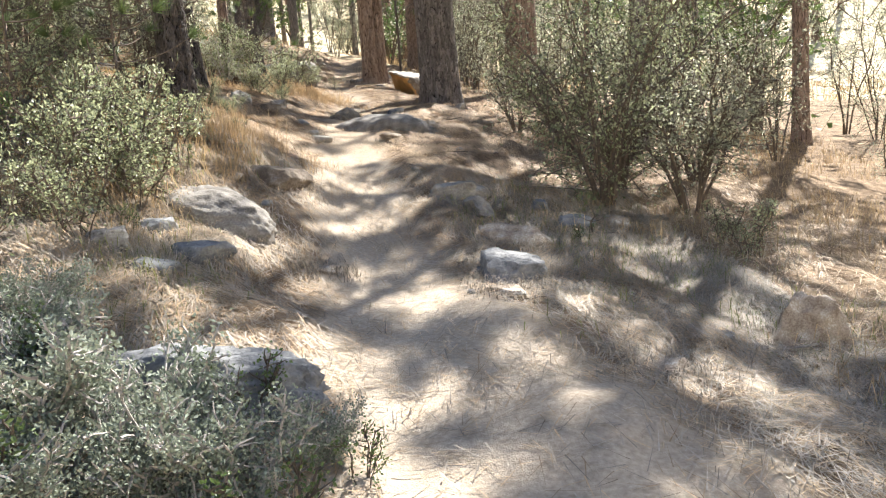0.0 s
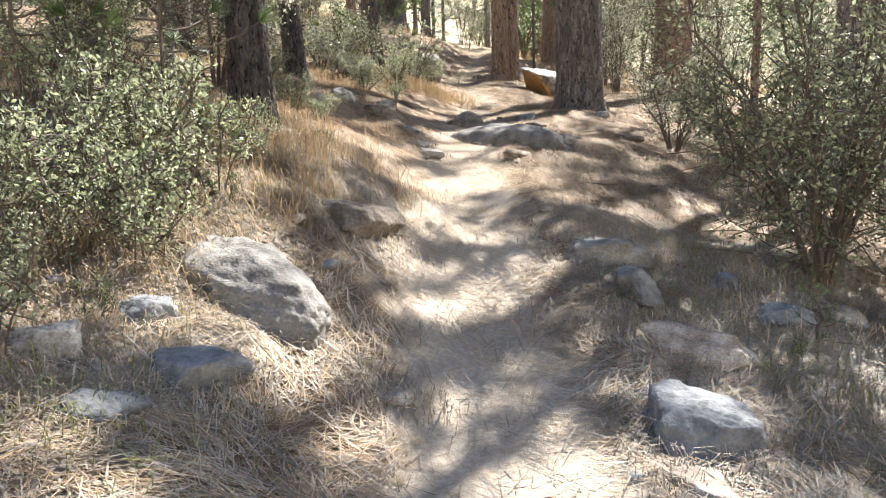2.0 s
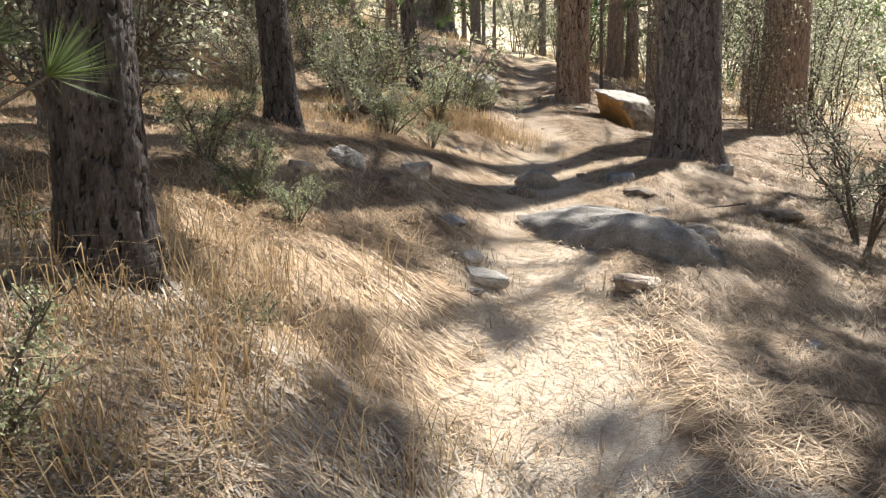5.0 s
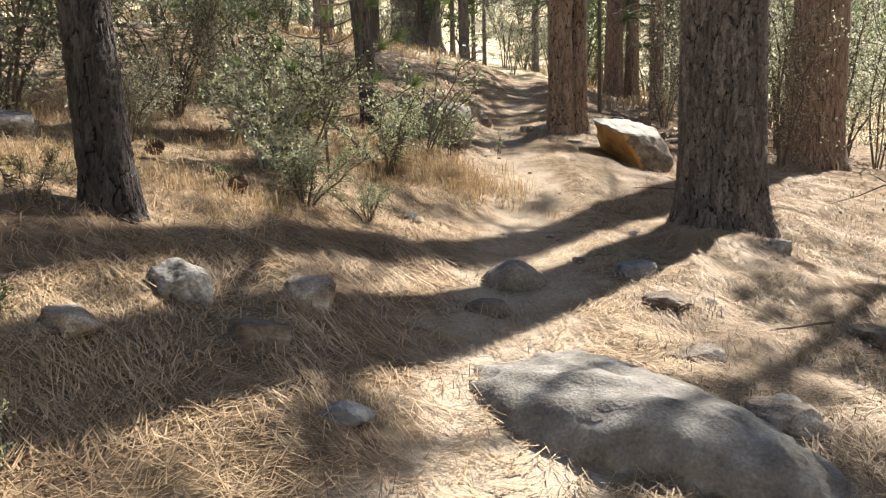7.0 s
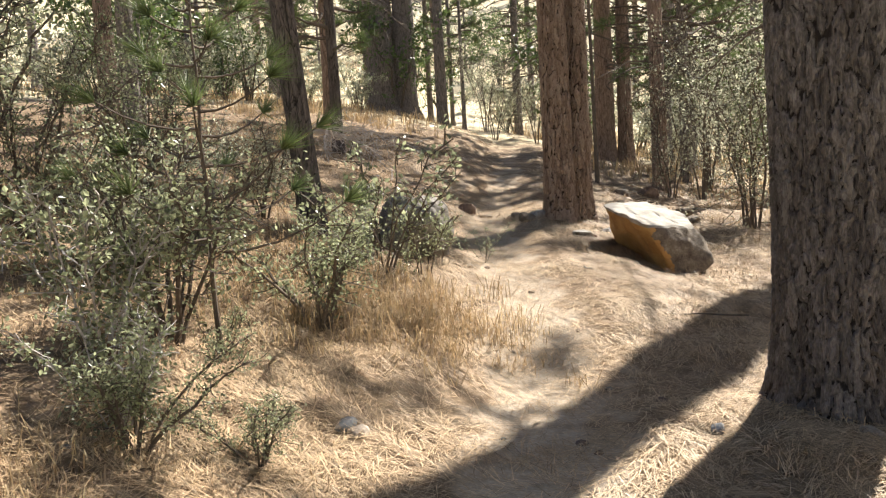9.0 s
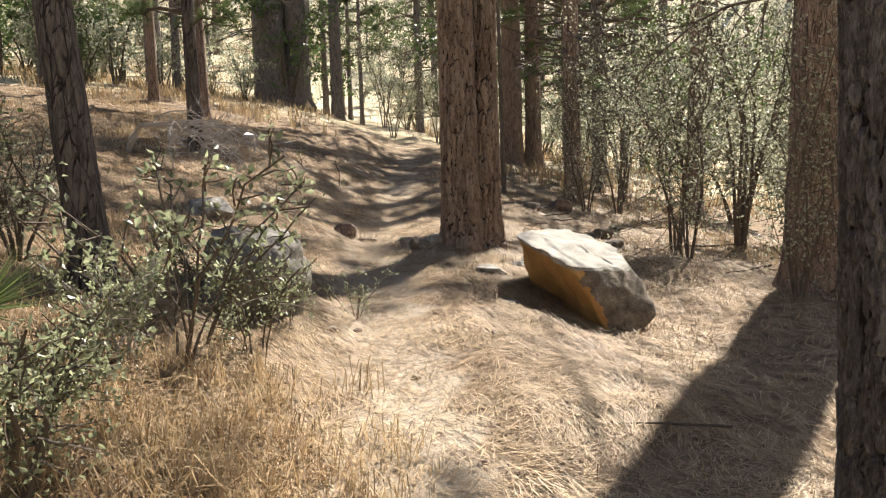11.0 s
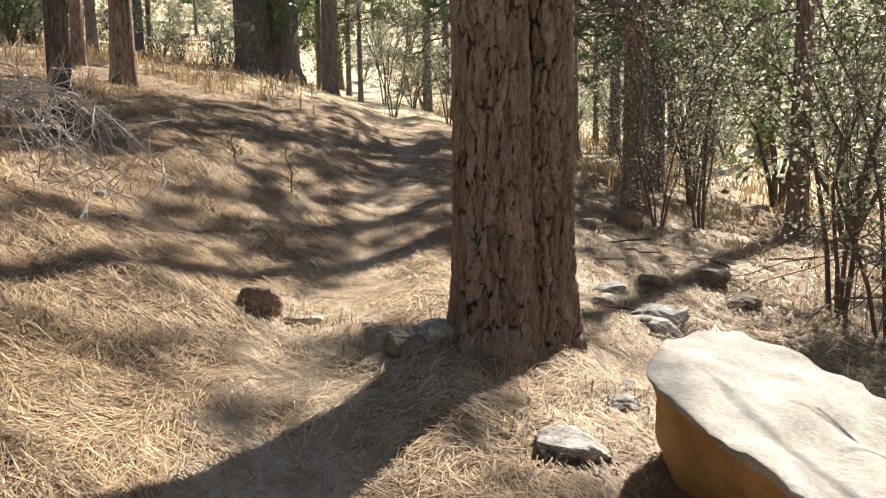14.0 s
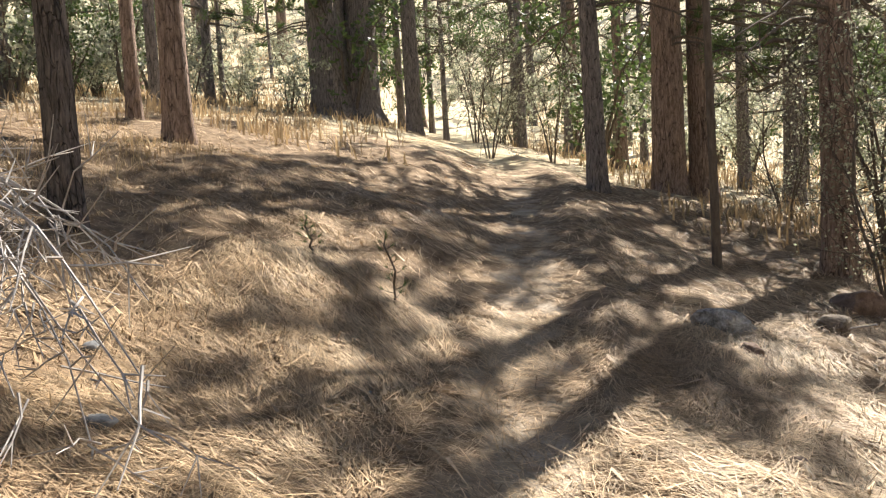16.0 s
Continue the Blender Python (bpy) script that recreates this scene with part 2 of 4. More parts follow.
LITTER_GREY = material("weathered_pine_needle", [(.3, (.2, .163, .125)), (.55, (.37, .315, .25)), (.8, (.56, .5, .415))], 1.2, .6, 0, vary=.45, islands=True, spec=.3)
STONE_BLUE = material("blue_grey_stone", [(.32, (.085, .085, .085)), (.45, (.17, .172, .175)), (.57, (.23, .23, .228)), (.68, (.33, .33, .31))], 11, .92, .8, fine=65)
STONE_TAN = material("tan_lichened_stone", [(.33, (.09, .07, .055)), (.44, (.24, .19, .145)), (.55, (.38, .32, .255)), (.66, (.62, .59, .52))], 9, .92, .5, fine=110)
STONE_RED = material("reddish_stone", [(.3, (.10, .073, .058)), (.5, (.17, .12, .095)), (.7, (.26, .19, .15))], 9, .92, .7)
STONE_ORANGE = material("ochre_bounce_stone", [(.3, (.30, .155, .055)), (.55, (.44, .25, .095)), (.8, (.52, .34, .16))], 5, .9, .6, fine=50)
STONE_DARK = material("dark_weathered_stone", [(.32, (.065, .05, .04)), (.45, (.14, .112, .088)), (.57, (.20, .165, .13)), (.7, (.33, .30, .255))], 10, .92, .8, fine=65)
CONE = material("pine_cone", [(.3, (.07, .045, .03)), (.7, (.22, .14, .09))], 20, .8, .3)


# ---- mesh helpers ----
class Build:
    """Gathers vertices and faces of any size, and links them as one mesh object."""

    def __init__(self):
        self.v, self.loops, self.sizes, self.n = [], [], [], 0

    def add(self, v, f):
        v, f = np.asarray(v, float).reshape(-1, 3), np.asarray(f, int)
        self.v.append(v)
        self.loops.append((f + self.n).ravel())
        self.sizes.append(np.full(len(f), f.shape[1]))
        self.n += len(v)

    def mesh(self, name, mat, smooth=False):
        me = bpy.data.meshes.new(name)
        v, loops, sizes = np.concatenate(self.v), np.concatenate(self.loops), np.concatenate(self.sizes)
        me.vertices.add(len(v))
        me.vertices.foreach_set("co", v.ravel())
        me.loops.add(len(loops))
        me.loops.foreach_set("vertex_index", loops)
        me.polygons.add(len(sizes))
        me.polygons.foreach_set("loop_start", np.concatenate(([0], np.cumsum(sizes)[:-1])))
        me.polygons.foreach_set("use_smooth", np.full(len(sizes), smooth))
        me.update(calc_edges=True)
        me.materials.append(mat)
        return me


def part(name, me, parent=None, label="", m=None):
    ob = new(name, me)
    if parent is not None:
        ob.parent = parent
    if m is not None:
        ob.matrix_local = m
    return tagged(ob, label) if label else ob


def hash01(i):
    i = (i.astype(np.int64) * 2654435761) & 0xFFFFFFFF
    i = ((i ^ (i >> 15)) * 2246822519) & 0xFFFFFFFF
    i = ((i ^ (i >> 13)) * 3266489917) & 0xFFFFFFFF
    return ((i ^ (i >> 16)) & 0xFFFFFF) / float(0xFFFFFF)


def vnoise(x, y, z=0.0, seed=0):
    """Smooth value noise in 0..1, over arrays."""
    x, y, z = np.broadcast_arrays(np.asarray(x, float), np.asarray(y, float), np.asarray(z, float))
    xi, yi, zi = np.floor(x).astype(np.int64), np.floor(y).astype(np.int64), np.floor(z).astype(np.int64)
    fx, fy, fz = x - xi, y - yi, z - zi
    fx, fy, fz = (w * w * (3 - 2 * w) for w in (fx, fy, fz))
    out = 0
    for a in (0, 1):
        for b in (0, 1):
            for c in (0, 1):
                h = hash01((xi + a) * 73856093 + (yi + b) * 19349663 + (zi + c) * 83492791 + seed * 7919)
                out = out + h * (fx if a else 1 - fx) * (fy if b else 1 - fy) * (fz if c else 1 - fz)
    return out


def bumps(x, y):
    """Small unevenness of the ground."""
    u = np.abs(x - trail_x(y))
    k = np.clip(u / .9, .25, 1)
    return k * (.14 * (vnoise(x * .8, y * .8, 3) - .5) + .09 * (vnoise(x * 2.1 + y * .6, y * 2.1 - x * .6, 7) - .5) + .05 * (vnoise(x * 5 - y * 2, y * 5 + x * 2, 9) - .5))


def ground_at(x, y):
    return ground_z(x, y) + bumps(np.asarray(x, float), np.asarray(y, float))


def gz(x, y):
    return float(ground_at(np.array([x]), np.array([y]))[0])


def tube(points, radii, sides=6):
    """Vertices and quads of a tapered tube along a line of points."""
    p = np.asarray(points, float)
    d = np.gradient(p, axis=0)
    d /= np.linalg.norm(d, axis=1)[:, None] + 1e-9
    ref = np.where(np.abs(d[:, 2:3]) > .9, [[1.0, 0, 0]], [[0, 0, 1.0]])
    s = np.cross(d, ref)
    s /= np.linalg.norm(s, axis=1)[:, None]
    b = np.cross(d, s)
    a = np.linspace(0, 2 * np.pi, sides, endpoint=False)
    r = np.asarray(radii, float)[:, None, None]
    v = p[:, None] + r * (np.cos(a)[None, :, None] * s[:, None] + np.sin(a)[None, :, None] * b[:, None])
    i, j = np.meshgrid(np.arange(len(p) - 1), np.arange(sides), indexing="ij")
    k = (j + 1) % sides
    f = np.stack([i * sides + j, i * sides + k, (i + 1) * sides + k, (i + 1) * sides + j], -1).reshape(-1, 4)
    return v.reshape(-1, 3), f


def unit(v):
    return v / (np.linalg.norm(v, axis=-1, keepdims=True) + 1e-9)


def leaves(rng, at, length, width, droop=0.0):
    """Folded oval leaves (two quads each) at the given points, turned at random."""
    n = len(at)
    d = unit(rng.normal(size=(n, 3)) + [0, 0, .25 - droop])
    s = unit(np.cross(d, rng.normal(size=(n, 3))))
    up = np.cross(s, d)
    L = length * rng.uniform(.65, 1.25, (n, 1))
    w = width * rng.uniform(.7, 1.2, (n, 1))
    v = np.stack([at, at + d * L * .45 + s * w + up * w * .35, at + d * L, at + d * L * .45 - s * w + up * w * .35], 1)
    q = np.arange(n)[:, None] * 4
    return v.reshape(-1, 3), np.concatenate([q + [0, 1, 2], q + [0, 2, 3]], 0)


def needles(rng, at, axis, length, width, count, spread=.8):
    """Bursts of long needles: count thin triangles at each point, fanned about its axis."""
    n = len(at)
    a, ax = np.repeat(at, count, 0), np.repeat(axis, count, 0)
    d = unit(ax + rng.normal(size=(n * count, 3)) * spread)
    s = unit(np.cross(d, rng.normal(size=d.shape)))
    L = length * rng.uniform(.7, 1.15, (n * count, 1))
    v = np.stack([a + s * width / 2, a - s * width / 2, a + d * L], 1)
    return v.reshape(-1, 3), np.arange(n * count * 3).reshape(-1, 3)


# ---- ground ----
def graded(lo, hi, step, far):
    out = [hi]
    w = step
    while out[-1] < far:
        w *= 1.16
        out.append(out[-1] + w)
    low = [lo]
    w = step
    while low[-1] > -far:
        w *= 1.16
        low.append(low[-1] - w)
    return np.array(low[:0:-1] + list(np.arange(lo, hi, step)) + out)


def build_ground():
    xs, ys = graded(-6, 3.5, .075, 1500), graded(1, 29, .075, 1500)
    X, Y = np.meshgrid(xs, ys)
    Z = ground_at(X, Y)
    nx = len(xs)
    i, j = np.meshgrid(np.arange(len(ys) - 1), np.arange(nx - 1), indexing="ij")
    q = i * nx + j
    b = Build()
    b.add(np.stack([X, Y, Z], -1), np.stack([q, q + 1, q + nx + 1, q + nx], -1).reshape(-1, 4))
    me = b.mesh("ground", GROUND, True)
    u = np.abs(X - trail_x(Y) - np.interp(Y, [0, 4, 6], [.35, .25, 0]))
    bare = np.interp(Y, [-5, 2, 6, 9, 13, 18, 24, 40], [1.0, 1.0, .85, .75, .62, .6, .5, .2])
    wide = np.interp(Y, [-5, 1, 3, 5, 9, 14, 20, 30], [1.5, 1.4, 1.0, .55, .55, .65, .55, .4])
    dirt = bare * np.clip(1.35 - u / wide, 0, 1)
    straw = np.clip((np.hypot(X + 2, Y - 15) - 14) / 12, 0, .9)
    for key, val in (("dirt", dirt), ("straw", straw)):
        me.attributes.new(key, "FLOAT", "POINT").data.foreach_set("value", val.ravel().astype(np.float32))
    tagged(new("ground", me), "dirt trail and pine-needle forest floor rising in dappled shade", "ground", kind="structure")


build_ground()


# ---- pines ----
def bark_cells(u, v, cols, seed):
    """Distance to the border of jittered cells that close round a trunk, and a value for each cell."""
    ui, vi = np.floor(u), np.floor(v)
    f1, f2, tone = np.full(u.shape, 9.0), np.full(u.shape, 9.0), np.zeros(u.shape)
    for i in (-1, 0, 1):
        for j in (-1, 0, 1):
            cu, cv = ui + i, vi + j
            key = np.mod(cu, cols) * 7349 + cv * 9151 + seed * 131
            d = np.hypot(cu + .1 + .8 * hash01(key) - u, cv + .05 + .9 * hash01(key + 40503) - v)
            near = d < f1
            f2 = np.where(near, f1, np.minimum(f2, d))
            tone = np.where(near, hash01(key + 77773), tone)
            f1 = np.where(near, d, f1)
    return f2 - f1, tone


def bark_plates(A, Z, r, seed):
    """Long ragged bark plates round a trunk: 0 in the cracks to 1 on a plate, and a tone for each plate."""
    c, s = np.cos(A), np.sin(A)
    m = r * 11
    wx = vnoise(c * m, s * m, Z * 5, seed) - .5 + .9 * (vnoise(c * m * 3, s * m * 3, Z * 17, seed + 1) - .5) + .5 * (vnoise(c * m * 7, s * m * 7, Z * 40, seed + 6) - .5)
    wz = vnoise(c * m, s * m, Z * 4 + 7, seed + 2) - .5 + .7 * (vnoise(c * m * 3, s * m * 3, Z * 11, seed + 8) - .5)
    out, tones = 1, 0
    for width, tall, depth, share in ((.055, .27, 1, .6), (.028, .10, .5, .4)):
        cols = max(9, round(2 * math.pi * r / width))
        edge, tone = bark_cells(A / (2 * math.pi) * cols + .6 * wx, Z / tall + .8 * wz, cols, seed + int(tall * 1000))
        wide = .13 + .26 * vnoise(c * m * .6, s * m * .6, Z * 2.2, seed + 4 + int(tall * 100)) ** 1.5
        k = np.clip(edge / wide, 0, 1)
        out = out * (1 - depth + depth * k * k * (3 - 2 * k))
        tones = tones + share * tone
    return out, tones


def trunk_mesh(name, height, r, mat, lean=(0, 0), flare=.35, rough=.06, sides=48, rings=120, seed=0, top=.35, plates=0.0):
    """A tapered trunk with a root flare, plated bark relief and a slow sway."""
    if plates:
        sides = int(np.clip(2 * math.pi * r / .0085, 100, 240))
        z = np.concatenate([np.arange(-.3, 4.4, .0115), 4.4 + np.linspace(0, 1, 36) ** 1.4 * (height - 4.4)])
        rings = len(z)
    else:
        z = -.3 + np.linspace(0, 1, rings) ** 1.7 * (height + .3)
    a = np.linspace(0, 2 * np.pi, sides, endpoint=False)
    A, Z = np.meshgrid(a, z)
    base = r * (1 - (1 - top) * np.clip(Z / height, 0, 1)) * (1 + flare * np.exp(-np.clip(Z + .1, 0, None) / .22))
    base *= 1 + .10 * np.exp(-np.clip(Z, 0, None) / .5) * np.cos(A * 5 + seed) + .05 * np.sin(A * 2 + seed * 2 + Z * .3)
    c, s = np.cos(A), np.sin(A)
    m = r * 9
    if plates:
        furrow, tone = bark_plates(A, Z, r, seed)
        grain = vnoise(c * m * 7, s * m * 7, Z * 22, seed + 5)
        base += plates * (furrow - .75) + plates * .45 * (tone - .5) * furrow + plates * .35 * (grain - .5)
    else:
        w = .5 * vnoise(c * 2 + 9, s * 2, Z * 1.6, seed)
        fur = np.abs(vnoise(c * m + w * 3, s * m + w * 3, Z * 2.2 + w * 2, seed + 3) - .5) * 2
        fine = vnoise(c * m * 3, s * m * 3, Z * 9, seed + 5)
        base *= 1 + rough * (np.clip(fur * 2.4, 0, 1) - .6) + rough * .35 * (fine - .5)
    cx = lean[0] * Z + .05 * r * np.sin(Z * .7 + seed)
    cy = lean[1] * Z + .05 * r * np.cos(Z * .6 + seed)
    b = Build()
    i, j = np.meshgrid(np.arange(rings - 1), np.arange(sides), indexing="ij")
    n = (j + 1) % sides
    b.add(np.stack([cx + base * c, cy + base * s, Z], -1), np.stack([i * sides + j, i * sides + n, (i + 1) * sides + n, (i + 1) * sides + j], -1).reshape(-1, 4))
    me = b.mesh(name, mat, True)
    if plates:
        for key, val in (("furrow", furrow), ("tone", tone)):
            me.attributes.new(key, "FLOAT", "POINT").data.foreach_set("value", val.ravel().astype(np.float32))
    return me


def crown_meshes(seed, low, high, reach, limbs, tufts=5, count=18, length=.21, width=.016, sides=5):
    """Limbs that spring from the trunk between two heights, and the needle tufts on them."""
    rng = np.random.default_rng(seed)
    wood, green = Build(), Build()
    tips, axes = [], []
    for k in range(limbs):
        h = low + (high - low) * (k + rng.random()) / limbs
        f = (h - low) / (high - low)
        L = reach * (1 - .75 * f) * rng.uniform(.6, 1.15) * min(1, .55 + f * 3)
        az = k * 2.4 + rng.normal() * .4
        out = np.array([math.cos(az), math.sin(az), 0])
        s = np.linspace(0, 1, 6)[:, None]
        rise = rng.uniform(-.12, .3)
        p = np.array([0, 0, h]) + out * s * L + np.array([0, 0, 1]) * (rise * s + .25 * s ** 2 * (f - .3)) * L + rng.normal(size=(6, 3)) * .05 * s * L
        wood.add(*tube(p, np.linspace(.02 + .014 * L, .008, 6), sides))
        for q in range(6):
            e = rng.uniform(.55, 1)
            at = p[0] + (p[-1] - p[0]) * e
            at[2] = np.interp(e, s[:, 0], p[:, 2])
            side = unit(np.cross(out, [0, 0, 1]) * rng.choice([-1, 1]) + out * rng.uniform(.2, 1.1) + [0, 0, rng.uniform(-.1, .5)])
            l = L * rng.uniform(.14, .3) * (1.2 - .5 * e)
            tw = at + side * np.linspace(0, 1, 3)[:, None] * l
            if sides > 3:
                wood.add(*tube(tw, [.012, .008, .004], 3))
            for g in np.linspace(.35, 1, tufts):
                tips.append(at + side * l * g + rng.normal(size=3) * .05)
                axes.append(side + [0, 0, .4])
    green.add(*needles(rng, np.array(tips), np.array(axes), length, width, count))
    return wood.mesh("limbs", BARK_THIN), green.mesh("needles", NEEDLE)


CROWNS = [crown_meshes(11 + k, low, high, reach, limbs) for k, (low, high, reach, limbs) in enumerate([(5.5, 15, 3.2, 20), (7.0, 18, 3.6, 22), (4.4, 11, 2.2, 19), (2.6, 8, 1.6, 20)])]

# Denser crown, made to cast heavier shade on the ground.
CROWNS += [crown_meshes(21, 4.6, 13, 3.4, 60, 5, 13, .22, .02)]
CROWNS += [crown_meshes(22, 1.7, 8, 2.1, 26, 4, 14, .2, .012)]
FAR_CROWNS = [crown_meshes(15 + k, low, high, reach, limbs, 3, 9, .3, .04, 3) for k, (low, high, reach, limbs) in enumerate([(4.5, 15, 3.2, 20), (6, 18, 3.6, 22), (3.0, 11, 2.2, 19), (1.8, 8, 1.6, 18)])]


def dead_limbs(seed, low, high, count, reach):
    """Bare drooping limbs with hanging twigs, as on a pine's shaded lower trunk."""
    rng = np.random.default_rng(seed)
    b = Build()
    for k in range(count):
        az = rng.uniform(0, 6.28)
        out = np.array([math.cos(az), math.sin(az), 0])
        s = np.linspace(0, 1, 7)[:, None]
        L = reach * rng.uniform(.5, 1.1)
        p = np.array([0, 0, rng.uniform(low, high)]) + out * s * L + np.array([0, 0, 1]) * (.12 * s - .45 * s ** 2) * L + np.cumsum(rng.normal(size=(7, 3)) * .05, 0) * s
        b.add(*tube(p, np.linspace(.028, .007, 7), 5))
        for q in range(7):
            a = p[rng.integers(2, 7)]
            d = unit(out * .5 + rng.normal(size=3) * .6 + [0, 0, -.5])
            l = rng.uniform(.2, .6)
            b.add(*tube(a + d * np.linspace(0, 1, 4)[:, None] * l + np.array([0, 0, 1]) * np.linspace(0, .5, 4)[:, None] ** 2 * l, [.010, .008, .006, .003], 3))
    return b.mesh("dead_branchwork", BARK_THIN)


DEAD = [dead_limbs(81, 2.0, 6, 14, 1.7), dead_limbs(82, 2.0, 7, 18, 2.4), dead_limbs(83, 2.4, 8, 26, 3.8)]


def pine(x, y, r, height, mat, label, crown=0, lean=(0, 0), near=False, seed=0, second=None, turn=0, flare=.35, dead=None, far=False, lift=0.0):
    z = gz(x, y)
    tree = tagged(new("pine_tree"), label, "tree")
    tree.matrix_world = pose(x, y, z)
    fine = dict(plates=.024 if r > .3 else .017 if r > .2 else .012) if near else dict(sides=36, rings=70, rough=.05)
    fine = dict(sides=12, rings=16, rough=0) if far else fine
    part("trunk", trunk_mesh("trunk", height, r, mat, lean, flare, seed=seed, **fine), tree)
    if second:
        dx, dy, r2, h2, lean2 = second
        part("trunk", trunk_mesh("trunk", h2, r2, mat, lean2, flare, seed=seed + 9, **fine), tree, m=pose(dx, dy, 0))
    if crown is None:
        return tree
    wood, green = (FAR_CROWNS if far else CROWNS)[crown]
    m = pose(lean[0] * 6, lean[1] * 6, lift, 0, 0, turn)
    crown = part("crown", green, tree, "green crown of long-needled tufts", m)
    tagged(part("branchwork", wood, crown, "rough brown limbs"), kind="stuff")
    tagged(crown, kind="stuff")
    if dead is not None:
        tagged(part("dead_branchwork", DEAD[dead], tree, "bare drooping lower limbs", pose(0, 0, 0, 0, 0, turn)), kind="stuff")
    return tree


dark, brown = "tall pine with dark charred furrowed bark", "tall pine with plated reddish-brown bark"
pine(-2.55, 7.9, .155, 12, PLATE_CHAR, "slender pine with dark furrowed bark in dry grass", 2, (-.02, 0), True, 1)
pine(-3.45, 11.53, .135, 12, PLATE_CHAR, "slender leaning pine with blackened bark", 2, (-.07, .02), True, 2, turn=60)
# Its crown, out of view, is lowered so that its shade dapples the trail.
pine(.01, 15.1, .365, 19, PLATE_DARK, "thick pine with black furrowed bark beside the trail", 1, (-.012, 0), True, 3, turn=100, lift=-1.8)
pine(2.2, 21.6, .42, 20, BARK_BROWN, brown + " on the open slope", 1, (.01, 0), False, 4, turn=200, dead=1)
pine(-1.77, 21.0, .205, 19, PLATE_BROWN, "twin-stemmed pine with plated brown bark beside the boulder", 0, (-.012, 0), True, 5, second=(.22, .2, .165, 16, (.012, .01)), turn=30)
pine(-3.78, 17.2, .12, 10, BARK_CHAR, "thin dark pine leaning over scrub", 3, (-.08, 0), False, 21, turn=10)
pine(-5.78, 24.1, .1, 10, BARK_CHAR, "thin dark pine among bare twigs", 5, (-.01, 0), False, 6, dead=0)
pine(-7.4, 28.6, .17, 12, BARK_BROWN, "slender brown pine on the sunlit bank", 5, (0, 0), False, 7, turn=45, dead=1)
# The shade on this trunk is put into its colour by the dark bark.
pine(-9.6, 41.7, .62, 24, BARK_DARK, "huge old pine with double trunk, bark darkened for its shade", 1, (-.008, 0), False, 8, second=(.85, .3, .5, 22, (.012, 0)), turn=10, dead=2)
pine(-7.17, 41.5, .23, 15, BARK_DARK, dark, 0, (0, 0), False, 9, turn=80)
pine(-2.33, 32.0, .15, 14, BARK_DARK, dark + " at the trail's edge", 4, (-.02, 0), False, 10, turn=15, dead=0)
pine(-1.0, 34.6, .3, 18, BARK_BROWN, "stout double pine with brown bark", 4, (0, 0), False, 11, second=(.55, .15, .22, 17, (.01, 0)), turn=70, dead=2)
pine(-1.3, 27.6, .045, 8, BARK_THIN, "thin young pine with a bare dark stem", None, (-.01, 0), False, 12, turn=33, flare=.1, dead=0)
# Its crown, out of view, is raised to throw its shade further down the trail.
pine(.04, 28.4, .165, 20, BARK_BROWN, "brown pine standing in scrub", 4, (0, 0), False, 13, turn=120, dead=0, lift=4.7)
# Most pines right of the trail are added, several unseen, to dapple the ground.
for k, (x, y, r, c) in enumerate([(5.4, 12.2, .13, 4), (3.3, 13.1, .12, 2), (2.6, 10.6, .09, 2), (3.4, 18.6, .085, 0), (4.9, 17.5, .16, 0), (6.5, 21.0, .2, 4), (6.4, 9.6, .15, 4), (8.2, 12.4, .2, 1), (1.6, 36.5, .2, 4), (2.7, 29.6, .16, 0), (.95, 31.8, .15, 4), (11.5, 15.5, .2, 0),
                                  (-1.6, 40.5, .16, 2), (-4.2, 42.0, .12, 0), (-8.2, 21.6, .14, 2), (-6.6, 18.6, .12, 3), (-5.4, 12.6, .1, 3), (-10.2, 25.0, .17, 0), (-9.4, 31.0, .12, 2), (-4.1, 9.6, .06, 3), (1.2, 39.5, .15, 2)]):
    pine(x, y, r, [14, 17, 11, 8, 14, 9][c], BARK_DARK if k % 3 else BARK_BROWN, "pine added among sunlit scrub for shade or fill", c, (0, 0), False, 40 + k, turn=k * 67, dead=k % 2, lift=-2.2 if c == 4 and y > 30 else 0)
for k, (x, y, c) in enumerate([(-14, 44, 3), (-11.5, 46, 2), (-9.6, 43.5, 5), (-12.5, 40, 5), (-6.8, 44.5, 3), (-4.8, 47, 5), (-3.0, 45.5, 2), (-.6, 46.5, 5), (1.2, 44.5, 3), (-16, 39, 5), (-11, 34.5, 3), (-13.2, 33, 5), (3.2, 42, 5), (-8.0, 48.5, 0)]):
    pine(x, y, .1 + .015 * (k % 4), [14, 17, 11, 8, 14, 9][c] + .2, BARK_DARK, "low-boughed pine at the far edge of the wood", c, (0, 0), False, 80 + k, turn=k * 51, dead=k % 2)


# ---- rocks ----
ROCKS = []


